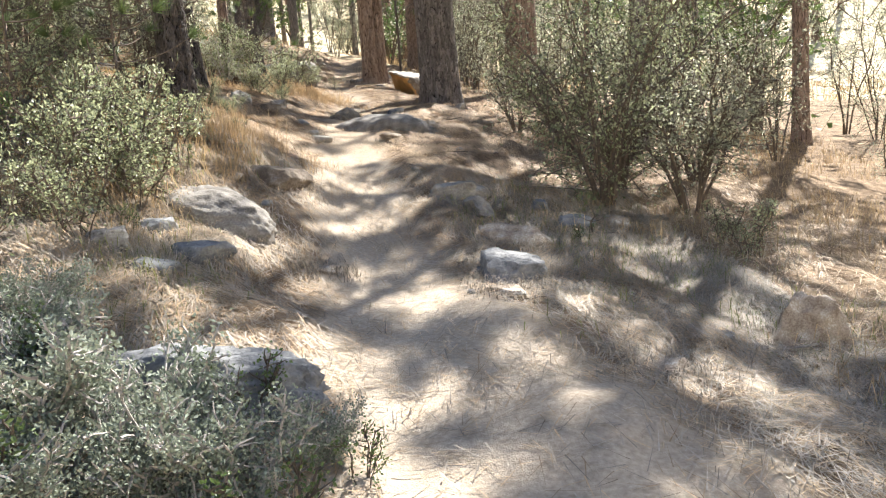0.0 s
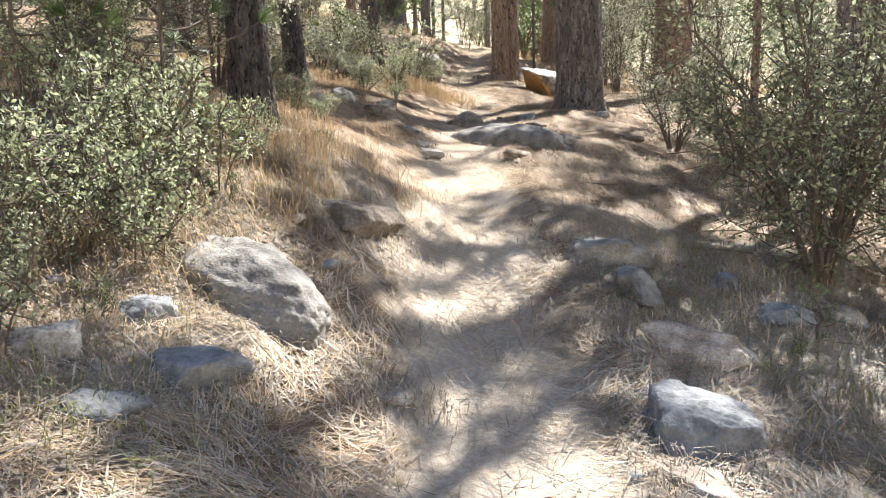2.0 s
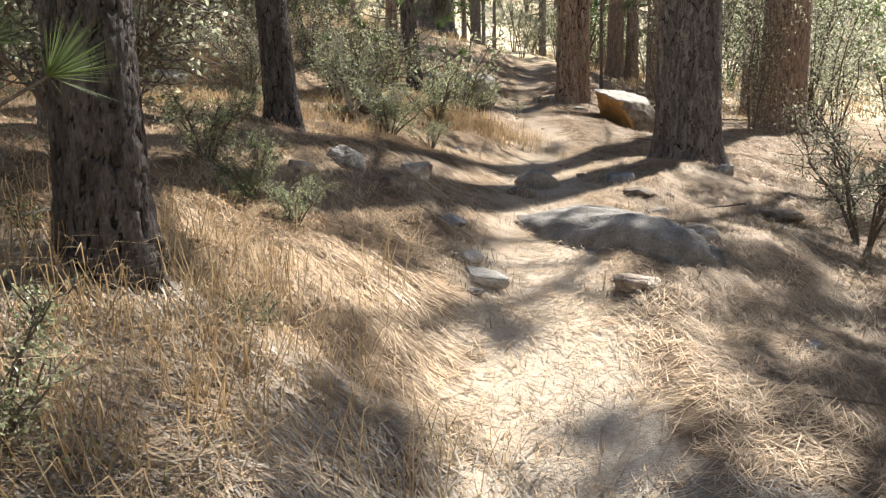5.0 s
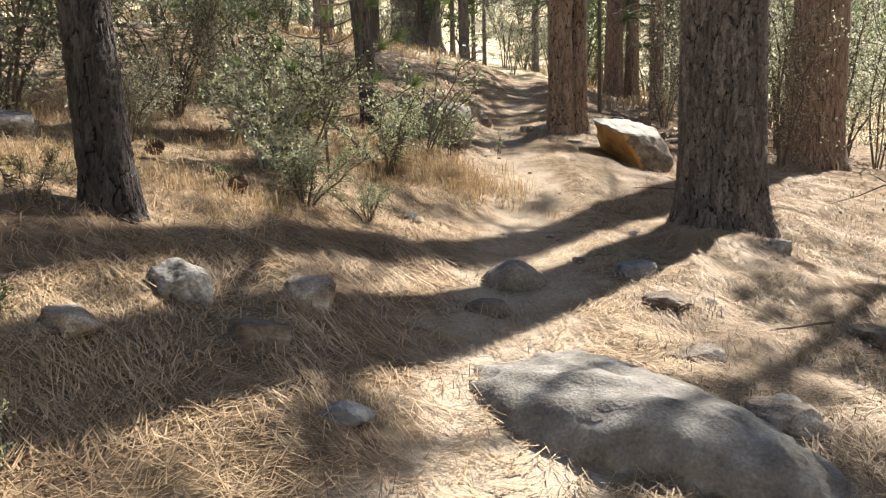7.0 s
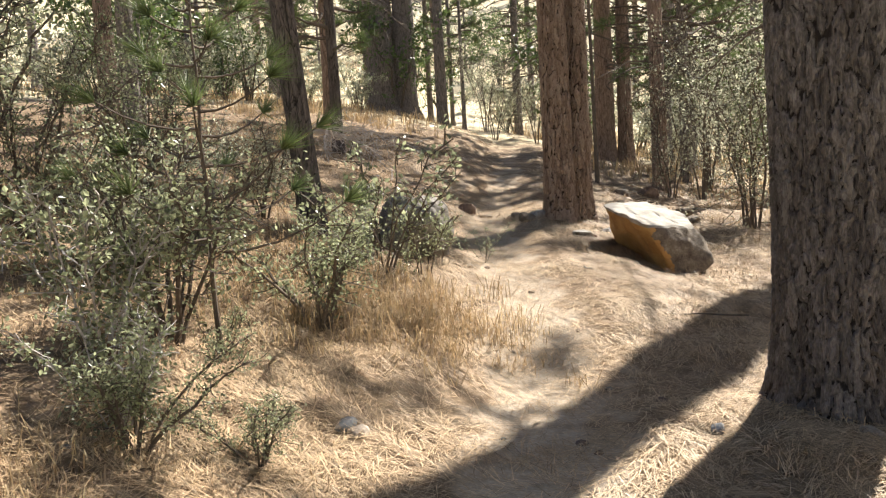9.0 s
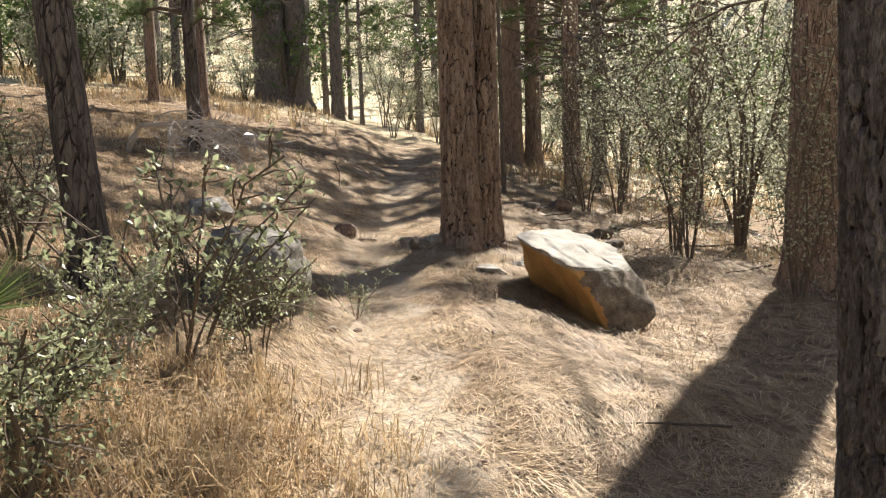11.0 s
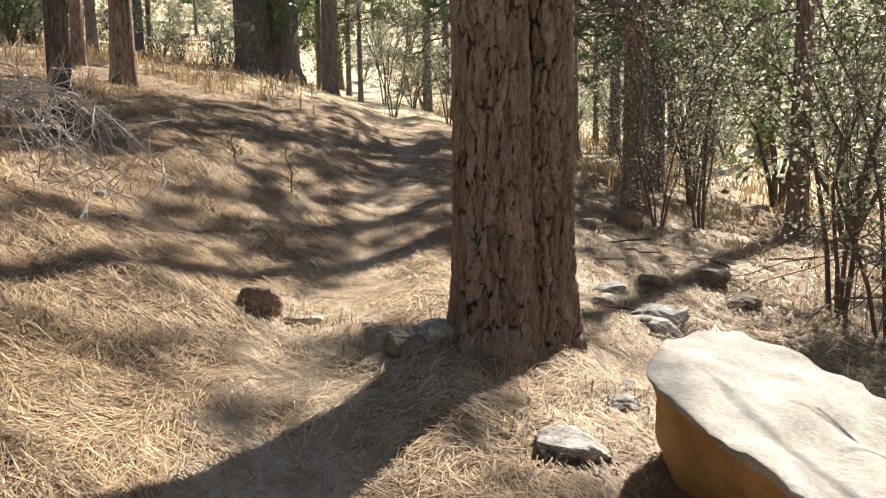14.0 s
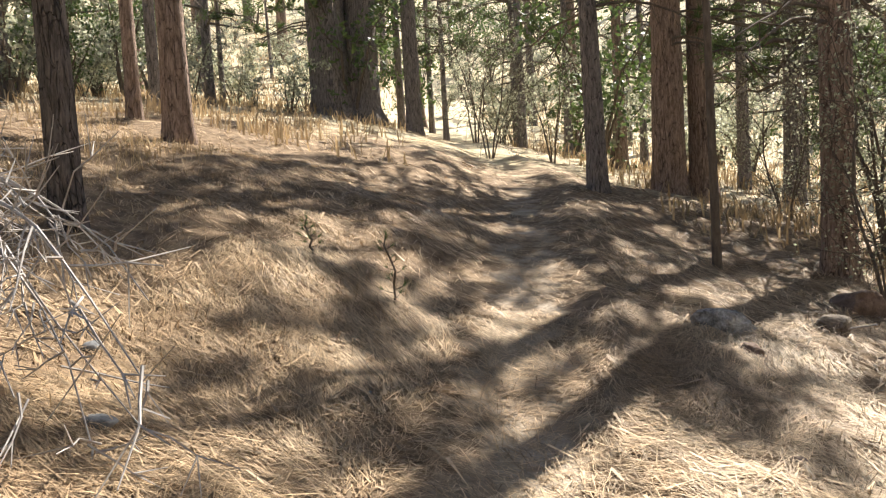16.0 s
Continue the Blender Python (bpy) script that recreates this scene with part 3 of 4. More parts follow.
def rock(x, y, size, mat, label, turn=0, tilt=(0, 0), seed=0, chips=13, sink=.42, sub=5, rough=.06, name="rock", flat=.6, worn=.9):
    """A weathered stone: a ball cut by random planes into flats and edges, then worn by noise."""
    rng = np.random.default_rng(seed + 100)
    bm = bmesh.new()
    bmesh.ops.create_icosphere(bm, subdivisions=sub, radius=1)
    cuts = [(unit(rng.normal(size=3)), rng.uniform(.5, .8)) for _ in range(chips)] + [(unit(np.array([rng.normal() * .15, rng.normal() * .15, 1])), flat)]
    for v in bm.verts:
        p = np.array(v.co)
        for nrm, d in cuts:
            over = p @ nrm - d
            if over > 0:
                p = p - nrm * over * worn
        q = Vector(p)
        q *= 1 + rough * 2.2 * noise.noise(q * 1.7 + Vector((seed, 0, 0))) + rough * noise.noise(q * 5 + Vector((seed, 3, 0))) + rough * .8 * noise.noise(q * 11) - rough * 1.1 * max(0, .12 - abs(noise.noise(q * 3 + Vector((0, seed, 5))))) * 5 + rough * .4 * noise.noise(q * 27)
        v.co = (q.x * size[0], q.y * size[1], q.z * size[2])
    for f in bm.faces:
        f.smooth = True
    me = bpy.data.meshes.new(name)
    bm.to_mesh(me)
    bm.free()
    me.materials.append(mat)
    ob = tagged(new(name, me), label, "rock")
    if name == "rock":
        ROCKS.append((x, y, size, turn))
    ob.matrix_world = pose(x, y, gz(x, y) + size[2] * (.94 - 2 * sink - (.16 if 3.2 < y < 9 else 0)), tilt[0], tilt[1], turn)
    return ob


def flat_boulder():
    """The trailside slab: flat top that dips to the trail, painted pale as lit; undercut broken face in bounce-light
    ochre; dark rounded end.
    """
    rim = [(-1.25, 19.76, 2.74), (-1.14, 19.35, 2.68), (-1.02, 19.11, 2.63), (-.81, 18.92, 2.56), (-.64, 19.02, 2.54), (-.42, 19.2, 2.51),
           (-.31, 19.4, 2.48), (-.33, 19.75, 2.55), (-.38, 20.1, 2.6), (-.6, 20.42, 2.68), (-.85, 20.48, 2.73), (-1.1, 20.2, 2.75)]
    skirt = [(-1.14, 19.95, 2.38), (-.99, 19.82, 2.19), (-.83, 19.54, 2.1), (-.55, 18.97, 1.97), (-.43, 19.0, 1.95), (-.27, 19.08, 1.97),
             (-.13, 19.18, 2.08), (-.14, 19.6, 1.98), (-.25, 20.1, 2.0), (-.5, 20.45, 2.05), (-.8, 20.45, 2.1), (-1.03, 20.2, 2.2)]
    n, bm, heart = len(rim), bmesh.new(), Vector((-.5, 19.65, 1.85))
    rings = []
    for f in (0, .07, .4, .75, 1, 1.5):
        ring = []
        for k, (t, w) in enumerate(zip(rim, skirt)):
            t, w = Vector(t), Vector(w)
            p = t.lerp(w, min(f, 1))
            if 3 < k < 9:
                p += (p - heart) * .08 * math.sin(math.pi * min(f, 1))
            if f > 1:
                p = w.lerp(heart, .45)
            ring.append(bm.verts.new(p))
        rings.append(ring)
    mid = bm.verts.new((-.74, 19.7, 2.655))
    for i in range(n):
        bm.faces.new((mid, rings[0][i], rings[0][(i + 1) % n]))
    for a, b in zip(rings, rings[1:]):
        for i in range(n):
            f = bm.faces.new((a[i], b[i], b[(i + 1) % n], a[(i + 1) % n]))
            # Colour by side stands in for light: pale lit top, ochre bounce, dark end.
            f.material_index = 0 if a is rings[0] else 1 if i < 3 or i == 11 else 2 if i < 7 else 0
    bm.faces.new(list(reversed(rings[-1])))
    bmesh.ops.subdivide_edges(bm, edges=bm.edges[:], cuts=9, use_grid_fill=True)
    for _ in range(5):
        bmesh.ops.smooth_vert(bm, verts=bm.verts[:], factor=.5, use_axis_x=True, use_axis_y=True, use_axis_z=True)
    for v in bm.verts:
        v.co += Vector((1, .6, 1)) * (.03 * noise.noise(v.co * 3) + .016 * noise.noise(v.co * 8) + .007 * noise.noise(v.co * 25))
    bmesh.ops.recalc_face_normals(bm, faces=bm.faces[:])
    for f in bm.faces:
        f.smooth = True
        c = f.calc_center_median()
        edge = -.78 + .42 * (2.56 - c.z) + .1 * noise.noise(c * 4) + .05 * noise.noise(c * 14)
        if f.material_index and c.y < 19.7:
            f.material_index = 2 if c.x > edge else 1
    me = bpy.data.meshes.new("boulder")
    bm.to_mesh(me)
    bm.free()
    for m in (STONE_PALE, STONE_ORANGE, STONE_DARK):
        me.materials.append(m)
    tagged(new("boulder", me), "flat-topped boulder painted pale on top, bounce-light ochre on its undercut broken face", "boulder")


flat_boulder()
rock(-1.1, 2.95, (.56, .27, .22), STONE_BLUE, "long grey rock beside sage brush", 4, (0, 5), 1, sink=.42, chips=6, worn=.6, flat=.8, rough=.09)
rock(1.88, 4.2, (.25, .23, .28), STONE_TAN, "pointed brown and pale rock in needle litter", 20, (0, -8), 2, sink=.33, chips=9, flat=.95)
rock(.34, 5.02, (.27, .24, .22), STONE_BLUE, "angular grey rock at the trail's edge", -25, (14, 8), 3, chips=7, flat=.6, sink=.4)
rock(.47, 5.78, (.4, .17, .21), STONE_TAN, "grey rock with a pale broken end beside the trail", -18, (0, 8), 4, sink=.42)
rock(.05, 6.95, (.40, .28, .19), STONE_SMOOTH, "rounded grey rock half buried by the trail", -40, (0, 0), 5, sink=.4)
rock(.22, 6.4, (.16, .42, .17), STONE_SMOOTH, "narrow grey rock ridge beside the trail", 10, (0, 0), 6, sink=.35)
rock(-1.62, 5.4, (.55, .25, .23), STONE_SMOOTH, "long pale grey rock ridge sloping out of dry grass", -33, (0, 14), 7, sink=.45, chips=5, worn=.55, flat=.85)
rock(-1.4, 6.75, (.33, .26, .22), STONE_DARK, "dark blue-grey rock in dry grass", -15, (0, 8), 8, sink=.42)
rock(-1.85, 4.95, (.17, .15, .14), STONE_BLUE, "small grey rock in needle litter", 30, (0, 0), 9)
rock(-1.5, 4.6, (.24, .15, .13), STONE_BLUE, "low grey rock in needle litter", 10, (0, 0), 10)
rock(.95, 3.65, (.2, .13, .07), STONE_TAN, "low flat stone on the trail's edge", 10, (0, 0), 11)
rock(-1.98, 4.42, (.2, .15, .13), STONE, "low grey rock in needle litter", 50, (0, 0), 41)
rock(-1.66, 4.2, (.22, .14, .1), STONE_BLUE, "low grey rock in needle litter", 15, (0, 0), 42)
rock(.78, 6.85, (.16, .12, .13), STONE_BLUE, "small grey rock under the scrub", 70, (0, 0), 43)
rock(1.38, 6.72, (.2, .13, .13), STONE_TAN, "small pale rock under the scrub", -30, (0, 0), 44)
rock(.33, 4.62, (.2, .13, .07), STONE_TAN, "low flat stone on the trail's edge", -50, (0, 0), 45)
rock(-.83, 5.0, (.14, .1, .05), STONE_TAN, "low flat stone on the trail's edge", 20, (0, 0), 46)
rock(1.0, 6.5, (.22, .16, .13), STONE_BLUE, "small grey rock under the scrub", 10, (0, 0), 12)
rock(-.88, 11.08, (1.02, .5, .36), STONE_SMOOTH, "long low grey slab boulder sunk in the trail", -35, (10, -2), 13, sink=.66, chips=5, flat=.8, worn=.5, rough=.06)
rock(-2.72, 10.9, (.24, .2, .24), STONE, "lichen-spotted grey rock on the bank", 35, (8, 12), 14, sink=.47, chips=18, worn=1, flat=.55)
rock(-2.32, 11.32, (.24, .16, .17), STONE_TAN, "pale tan rock on the bank", -30, (0, 12), 15, sink=.5, chips=18, worn=1, flat=.55)
rock(-1.52, 12.8, (.21, .19, .2), STONE_SMOOTH, "rounded grey rock in the trail", 0, (0, 0), 16, chips=6, worn=.6, flat=.85)
rock(-.2, 11.15, (.19, .15, .12), STONE_TAN, "small dark and pale stone in needle litter", 0, (0, 0), 17)
rock(-.49, 11.75, (.17, .12, .09), STONE_TAN, "small flat pale stone", 0, (0, 0), 18)
rock(-2.3, 10.75, (.18, .13, .15), STONE_DARK, "dark brown rock at the foot of the bank", 0, (0, 0), 19, sink=.5)
rock(-3.0, 17.78, (.42, .36, .42), STONE_SMOOTH, "grey rounded boulder on the bank", 20, (0, 0), 20, sink=.33, chips=7, flat=.85, worn=.75)
rock(-3.07, 21.2, (.17, .15, .14), STONE_RED, "reddish rounded rock in needle litter beside the trail", 0, (0, 0), 21, worn=.6, sink=.36)
rock(-2.82, 21.25, (.12, .07, .06), STONE_TAN, "small flat pale stone beside a reddish rock", 30, (0, 0), 28)
rock(-2.1, 20.9, (.13, .11, .1), STONE, "small stone at the pine's foot", 0, (0, 0), 22)
rock(-.75, 22.2, (.26, .18, .13), STONE, "pale grey stone by the scrub", -30, (0, 0), 23)
rock(-.95, 23.1, (.22, .16, .12), STONE, "pale grey stone by the scrub", 20, (0, 0), 24)
rock(-1.0, 22.75, (.13, .1, .08), STONE_TAN, "small pale stone by the scrub", 15, (0, 0), 29)
rock(-.55, 23.5, (.16, .13, .1), STONE_DARK, "dark stone among fallen sticks", 50, (0, 0), 30)
rock(.1, 23.3, (.2, .15, .12), STONE_DARK, "dark stone among fallen sticks", 10, (0, 0), 31)
rock(-1.2, 20.55, (.12, .1, .06), STONE, "small grey stone in needle litter", 10, (0, 0), 32)
rock(-1.35, 19.2, (.14, .1, .05), STONE_TAN, "flat pale stone in needle litter", 40, (0, 0), 33)
rock(-1.68, 25.0, (.29, .2, .17), STONE, "dark lichened rock beside the trail", -20, (0, 0), 25)
rock(-1.6, 24.45, (.1, .09, .1), STONE_RED, "dark brown stone beside the trail", 0, (0, 0), 26)
for x, y, size, mat, label, turn in [
        (-1.58, 12.1, (.13, .11, .08), STONE_DARK, "small dark stone in the trail", 20), (-.58, 12.62, (.17, .1, .07), STONE_DARK, "flat dark stone in needle litter", -15),
        (-.76, 13.2, (.15, .12, .11), STONE_BLUE, "small grey stone below the thick pine", 10), (-1.85, 10.5, (.12, .09, .08), STONE_BLUE, "small grey stone in needle litter", 40),
        (-2.8, 10.3, (.17, .12, .08), STONE_TAN, "tan stone half buried in needles", 25), (-1.52, 9.7, (.17, .11, .06), STONE_PALE, "flat pale stone in needle litter", -10), (-.66, 9.87, (.16, .1, .06), STONE_TAN, "flat pale stone in needle litter", 30),
        (-1.62, 9.95, (.11, .08, .06), STONE_PALE, "small pale stone in needle litter", 60), (-5.6, 13.4, (.3, .2, .17), STONE, "grey stone on the sunlit bank", 5),
        (.6, 12.75, (.22, .14, .1), STONE_DARK, "flat dark stone in needle litter", 20), (-1.48, 19.95, (.2, .14, .06), STONE, "lichened stone in front of the twin pine", -25),
        (-2.2, 20.75, (.12, .1, .12), STONE_DARK, "dark stone against the twin pine's foot", 10), (-2.36, 20.9, (.1, .08, .1), STONE_TAN, "small tan stone against the twin pine's foot", 50),
        (-4.14, 20.05, (.24, .19, .17), STONE, "grey stone on the shaded bank", 15), (-.78, 22.05, (.2, .15, .09), STONE_PALE, "low pale stone by the scrub", -20),
        (.08, 24.1, (.2, .15, .16), STONE_DARK, "dark stone among fallen sticks", 70), (-.9, 25.4, (.16, .13, .14), STONE_DARK, "dark stone under thin young pines", 30),
        (-.35, 26.6, (.25, .2, .2), STONE_RED, "brown stone at a pine's foot", 10)]:
    rock(x, y, size, mat, label, turn, (0, 6), int(abs(x * 100 + y * 10)), sink=.38, chips=9, worn=.8)
rock(.3, 14.2, (.14, .12, .11), STONE, "small grey stone at the pine's foot", 0, (0, 0), 27)


# ---- shrubs ----
def shrub_meshes(seed, height, spread, stems, twigs, per, leaf, mat, wood=BARK_THIN, bare=.25, droop=0.0, thick=.02):
    """A many-stemmed shrub: crooked stems, twigs off them, oval leaves along the twigs."""
    rng = np.random.default_rng(seed)
    stems_made, foliage, fine = [], Build(), Build()
    at = []
    for k in range(stems):
        az = k * 2.4 + rng.normal() * .5
        out, sticks = np.array([math.cos(az), math.sin(az), 0]), Build()
        h = height * rng.uniform(.6, 1)
        s = np.linspace(0, 1, 8)[:, None]
        bend = spread * rng.uniform(.3, 1)
        p = out * (.06 + bend * s ** 1.3) + np.array([0, 0, 1]) * h * (s - .12 * s ** 2) + np.cumsum(rng.normal(size=(8, 3)) * .035 * height * [1, 1, .4], 0) * s
        sticks.add(*tube(p, np.linspace(thick * rng.uniform(.7, 1.2), .005, 8), 5))
        stems_made.append(sticks.mesh("stem", wood))
        for q in range(twigs):
            e = bare + (1 - bare) * rng.random() ** .8
            a = np.array([np.interp(e, s[:, 0], p[:, c]) for c in range(3)])
            d = unit(out * rng.uniform(-.3, .9) + rng.normal(size=3) * .7 + [0, 0, .35])
            l = height * rng.uniform(.12, .3) * (1.15 - .5 * e)
            tw = a + d * np.linspace(0, 1, 4)[:, None] * l + np.cumsum(rng.normal(size=(4, 3)) * .012 * height, 0)
            fine.add(*tube(tw, [.006, .005, .004, .002], 3))
            g = rng.random(per) ** .7
            pos = np.stack([np.interp(g, np.linspace(0, 1, 4), tw[:, c]) for c in range(3)], 1)
            at.append(pos + rng.normal(size=(per, 3)) * .035 * height ** .5)
    foliage.add(*leaves(rng, np.concatenate(at), leaf, leaf * .3, droop))
    return stems_made, fine.mesh("twig_work", wood), foliage.mesh("foliage", mat)


SCRUB = [shrub_meshes(31, 1.5, .9, 9, 26, 15, .036, LEAF), shrub_meshes(32, 1.9, .8, 9, 30, 15, .036, LEAF_PALE),
         shrub_meshes(33, 1.1, .8, 8, 20, 16, .036, LEAF), shrub_meshes(34, 2.4, .95, 9, 34, 15, .04, LEAF, bare=.1)]
TALL = [shrub_meshes(41, 4.2, 1.2, 4, 36, 16, .048, LEAF_PALE, bare=.15, thick=.022), shrub_meshes(42, 3.4, 1.2, 4, 32, 16, .046, LEAF_PALE, bare=.12, thick=.02),
        shrub_meshes(43, 5.5, 1.6, 6, 44, 18, .055, LEAF_PALE, bare=.2, thick=.04)]
SPRIG = [shrub_meshes(51, .55, .3, 4, 8, 9, .028, LEAF_GREEN, thick=.006), shrub_meshes(52, .8, .35, 5, 14, 12, .03, LEAF, thick=.007)]
SAGES = [shrub_meshes(61, .5, .3, 22, 14, 16, .022, SAGE, TWIG, .1, thick=.006)]
BROAD = [shrub_meshes(71, 1.25, .8, 6, 9, 6, .052, LEAF, BARK_THIN, .3, .3, thick=.008), shrub_meshes(72, 1.15, .55, 9, 15, 9, .05, LEAF, TWIG, .2, .2, thick=.009)]


def shrub(x, y, kind, label, turn=0, scale=1.0, name="shrub"):
    ob = tagged(new(name), label, "shrub")
    ob.matrix_world = pose(x, y, gz(x, y) - .03, 0, 0, turn)
    wood, twigs, green = kind
    for stem in wood:
        part("stem", stem, ob)
    if twigs is not None:
        tagged(part("twig_work", twigs, ob), kind="stuff")
    tagged(part("foliage", green, ob), kind="stuff")
    for o in ob.children:
        o.scale = (scale, scale, scale)
    return ob


grey = "grey-green small-leaved scrub oak on the forest floor"
rnd = random.Random(5)
for k, (x, y, kind, s) in enumerate([
        (1.45, 7.3, SCRUB[3], 1.0), (2.2, 7.2, SCRUB[1], 1.0), (1.75, 8.2, SCRUB[3], 1.1), (2.7, 8.6, SCRUB[1], 1.1), (1.1, 12.1, SCRUB[1], .8), (1.6, 11.0, SCRUB[0], .8),
        (-3.5, 6.7, SCRUB[0], .55), (-4.8, 6.5, SCRUB[3], .85), (-3.3, 8.9, SCRUB[1], 1.0), (-4.4, 8.6, SCRUB[3], 1.0), (-5.2, 10.4, SCRUB[3], 1.1),
        (-2.05, 5.35, SPRIG[1], 1.0), (-3.2, 9.8, SCRUB[2], .5), (-3.55, 14.3, SCRUB[0], .9), (-4.3, 15.2, SCRUB[1], .7), (-3.0, 15.1, SCRUB[2], .8), (-4.9, 13.9, SCRUB[1], .55),
        (-4.3, 17.3, SCRUB[1], .6), (-2.75, 17.0, SPRIG[1], .9), (-5.6, 17.5, SCRUB[3], .8), (-5.6, 15.9, SCRUB[3], .8),
        (-2.9, 6.6, SCRUB[2], .6), (-3.3, 7.2, SCRUB[0], .6), (-3.0, 13.1, SCRUB[2], .5), (-2.65, 13.35, SCRUB[2], .35), (-2.25, 6.6, SPRIG[0], .9), (-2.4, 6.2, SPRIG[1], .7), (-2.35, 5.2, SPRIG[1], 1.1), (-3.2, 17.5, SPRIG[1], .8), (-2.75, 17.6, SPRIG[1], .7), (-6.3, 14.2, SCRUB[3], 1.1), (-7.2, 16.5, SCRUB[3], 1.3), (-6.9, 12.2, SCRUB[1], 1.1), (-2.45, 9.35, SCRUB[2], .3), (-2.75, 9.45, SCRUB[0], .3), (-2.3, 5.75, SPRIG[1], 1.2), (-2.1, 6.2, SPRIG[1], .9), (-2.05, 5.2, SPRIG[1], .8)]):
    shrub(x, y, kind, grey, rnd.uniform(0, 360), s)
# The shrub at (1.5, 20.6) is added to dapple the ground near the boulder.
for k, (x, y, kind, s) in enumerate([
        (.95, 22.8, TALL[1], 1.0), (1.05, 23.9, TALL[0], 1.0), (2.3, 25.2, TALL[2], 1.0), (.2, 27.4, TALL[1], .9), (.9, 28.2, TALL[0], 1.0),
        (3.4, 22.6, TALL[1], 1.0), (1.5, 20.6, TALL[1], .9), (3.6, 26.6, TALL[2], .9), (1.4, 31, TALL[2], .8), (-5.4, 41, TALL[0], 1.0), (-4.45, 36, TALL[1], 1.0), (-3.2, 37, TALL[0], .8), (.6, 33, TALL[1], .9), (4.4, 18.5, TALL[0], .9), (4.6, 15.0, TALL[0], .8), (4.3, 10.4, TALL[1], .7), (5.6, 13.6, TALL[0], .7), (6.9, 12.8, TALL[1], .8), (7.6, 15.2, TALL[0], .8), (5.0, 9.0, TALL[1], .5), (3.3, 13.2, TALL[1], .8)]):
    shrub(x, y, kind, "tall thin-stemmed shrub with pale grey-green leaves", rnd.uniform(0, 360), s, "tall_shrub")
for k, (x, y, s) in enumerate([(-3.2, 16.35, .55), (-3.1, 13.15, .5), (-3.6, 13.8, .8)]):
    shrub(x, y, BROAD[1], "leafy shrub with broad grey-green leaves on thin twigs", k * 63, s)
for k, (x, y, s) in enumerate([(-2.3, 5.9, .8), (-2.55, 6.1, 1.0), (-2.15, 5.55, .7), (-2.75, 5.7, 1.1), (-2.45, 6.5, .9), (-2.85, 6.3, 1.2), (-2.0, 6.1, .55), (-2.6, 5.35, .9), (-3.1, 5.6, 1.2), (-2.2, 6.9, .6), (-1.95, 4.75, .5), (-2.3, 4.6, .7)]):
    shrub(x, y, SPRIG[k % 2], "low leafy green weed in dry grass", k * 71, s * .95, "weed_clump")
shrub(-3.05, 16.85, BROAD[0], "sparse shrub with broad green leaves and bare twigs", 200, 1.0)
shrub(-3.0, 16.5, BROAD[0], "sparse shrub with broad green leaves and bare twigs", 40, 1.0)
shrub(-2.42, 18.25, BROAD[0], "small pale-leaved shrub on the needle litter", 120, .36)
for k, (x, y, s) in enumerate([(-.9, 2.3, .8), (-1.15, 2.15, .75), (-1.45, 2.6, .8), (-.65, 2.05, .6), (-1.75, 3.2, .7), (-1.3, 1.95, .8), (-1.0, 2.45, .95), (-.72, 2.32, .85), (-1.35, 2.4, 1.0), (-1.62, 2.9, .8), (-.5, 2.6, .5)]):
    shrub(x, y, SAGES[0], "silver-grey sage brush beside a rock", k * 77, s, "sage_brush")


# ---- distant wood ----
FAR = [shrub_meshes(91, 3.4, 1.3, 5, 14, 13, .13, LEAF_PALE, bare=.15, thick=.04), shrub_meshes(92, 5.0, 1.7, 5, 15, 14, .16, LEAF_GREEN, bare=.15, thick=.05), shrub_meshes(93, 2.2, 1.2, 5, 12, 15, .10, LEAF_PALE, bare=.05, thick=.03)]
FAR = [(a, None, c) for a, b, c in FAR]


def scatter(seed, count, box, gap, clear, place):
    """Random spots in a box, clear of the trail's corridor and of one another."""
    rng = np.random.default_rng(seed)
    spots = []
    while len(spots) < count:
        x, y = float(rng.uniform(box[0], box[1])), float(rng.uniform(box[2], box[3]))
        u = x - float(trail_x(np.array([y]))[0])
        if (clear[0] < u < clear[1] and y < clear[2]) or (abs(u) < 2.5 and y < 42) or (y > 9 and .40 < x / y < .62 and y < 45) or any(math.hypot(x - a, y - b) < gap for a, b in spots):
            continue
        spots.append((x, y))
        place(x, y, len(spots), rng)


def far_pine(x, y, k, rng):
    c = int(rng.integers(0, 4))
    pine(x, y, [.2, .27, .15, .08][c] * rng.uniform(.8, 1.2), [14, 17, 11, 8][c], BARK_DARK if rng.random() < .5 else BARK_BROWN, "pine in the sunlit wood", c, (rng.normal() * .015, 0), False, k, turn=float(rng.uniform(0, 360)), far=True)


def far_shrub(x, y, k, rng):
    shrub(x, y, FAR[int(rng.integers(0, 3))], "pale grey-green shrub in the sunlit wood", float(rng.uniform(0, 360)), float(rng.uniform(.8, 1.3)))


rng = np.random.default_rng(77)
for k in range(26):
    x, y = float(rng.uniform(-17, -5)), float(rng.uniform(31, 41))
    if abs(x + 4.2 + (y - 33) * .3) > 2.6 and math.hypot(x + 9.3, y - 41) > 1.8 and (x < -8.6 or y > 36):
        shrub(x, y, FAR[k % 3], "pale grey-green shrub in the sunlit wood", float(rng.uniform(0, 360)), float(rng.uniform(.55, .95)))
scatter(3, 26, (-34, 30, -8, 40), 4, (-9, 10, 41), far_pine)
scatter(4, 80, (-34, 30, 43, 100), 3, (-2, 2, 44), far_pine)
scatter(5, 75, (-24, 22, 6, 42), 2, (-6.5, 6, 36), far_shrub)
scatter(6, 125, (-32, 26, 42, 80), 2, (-1, 1, 44), far_shrub)


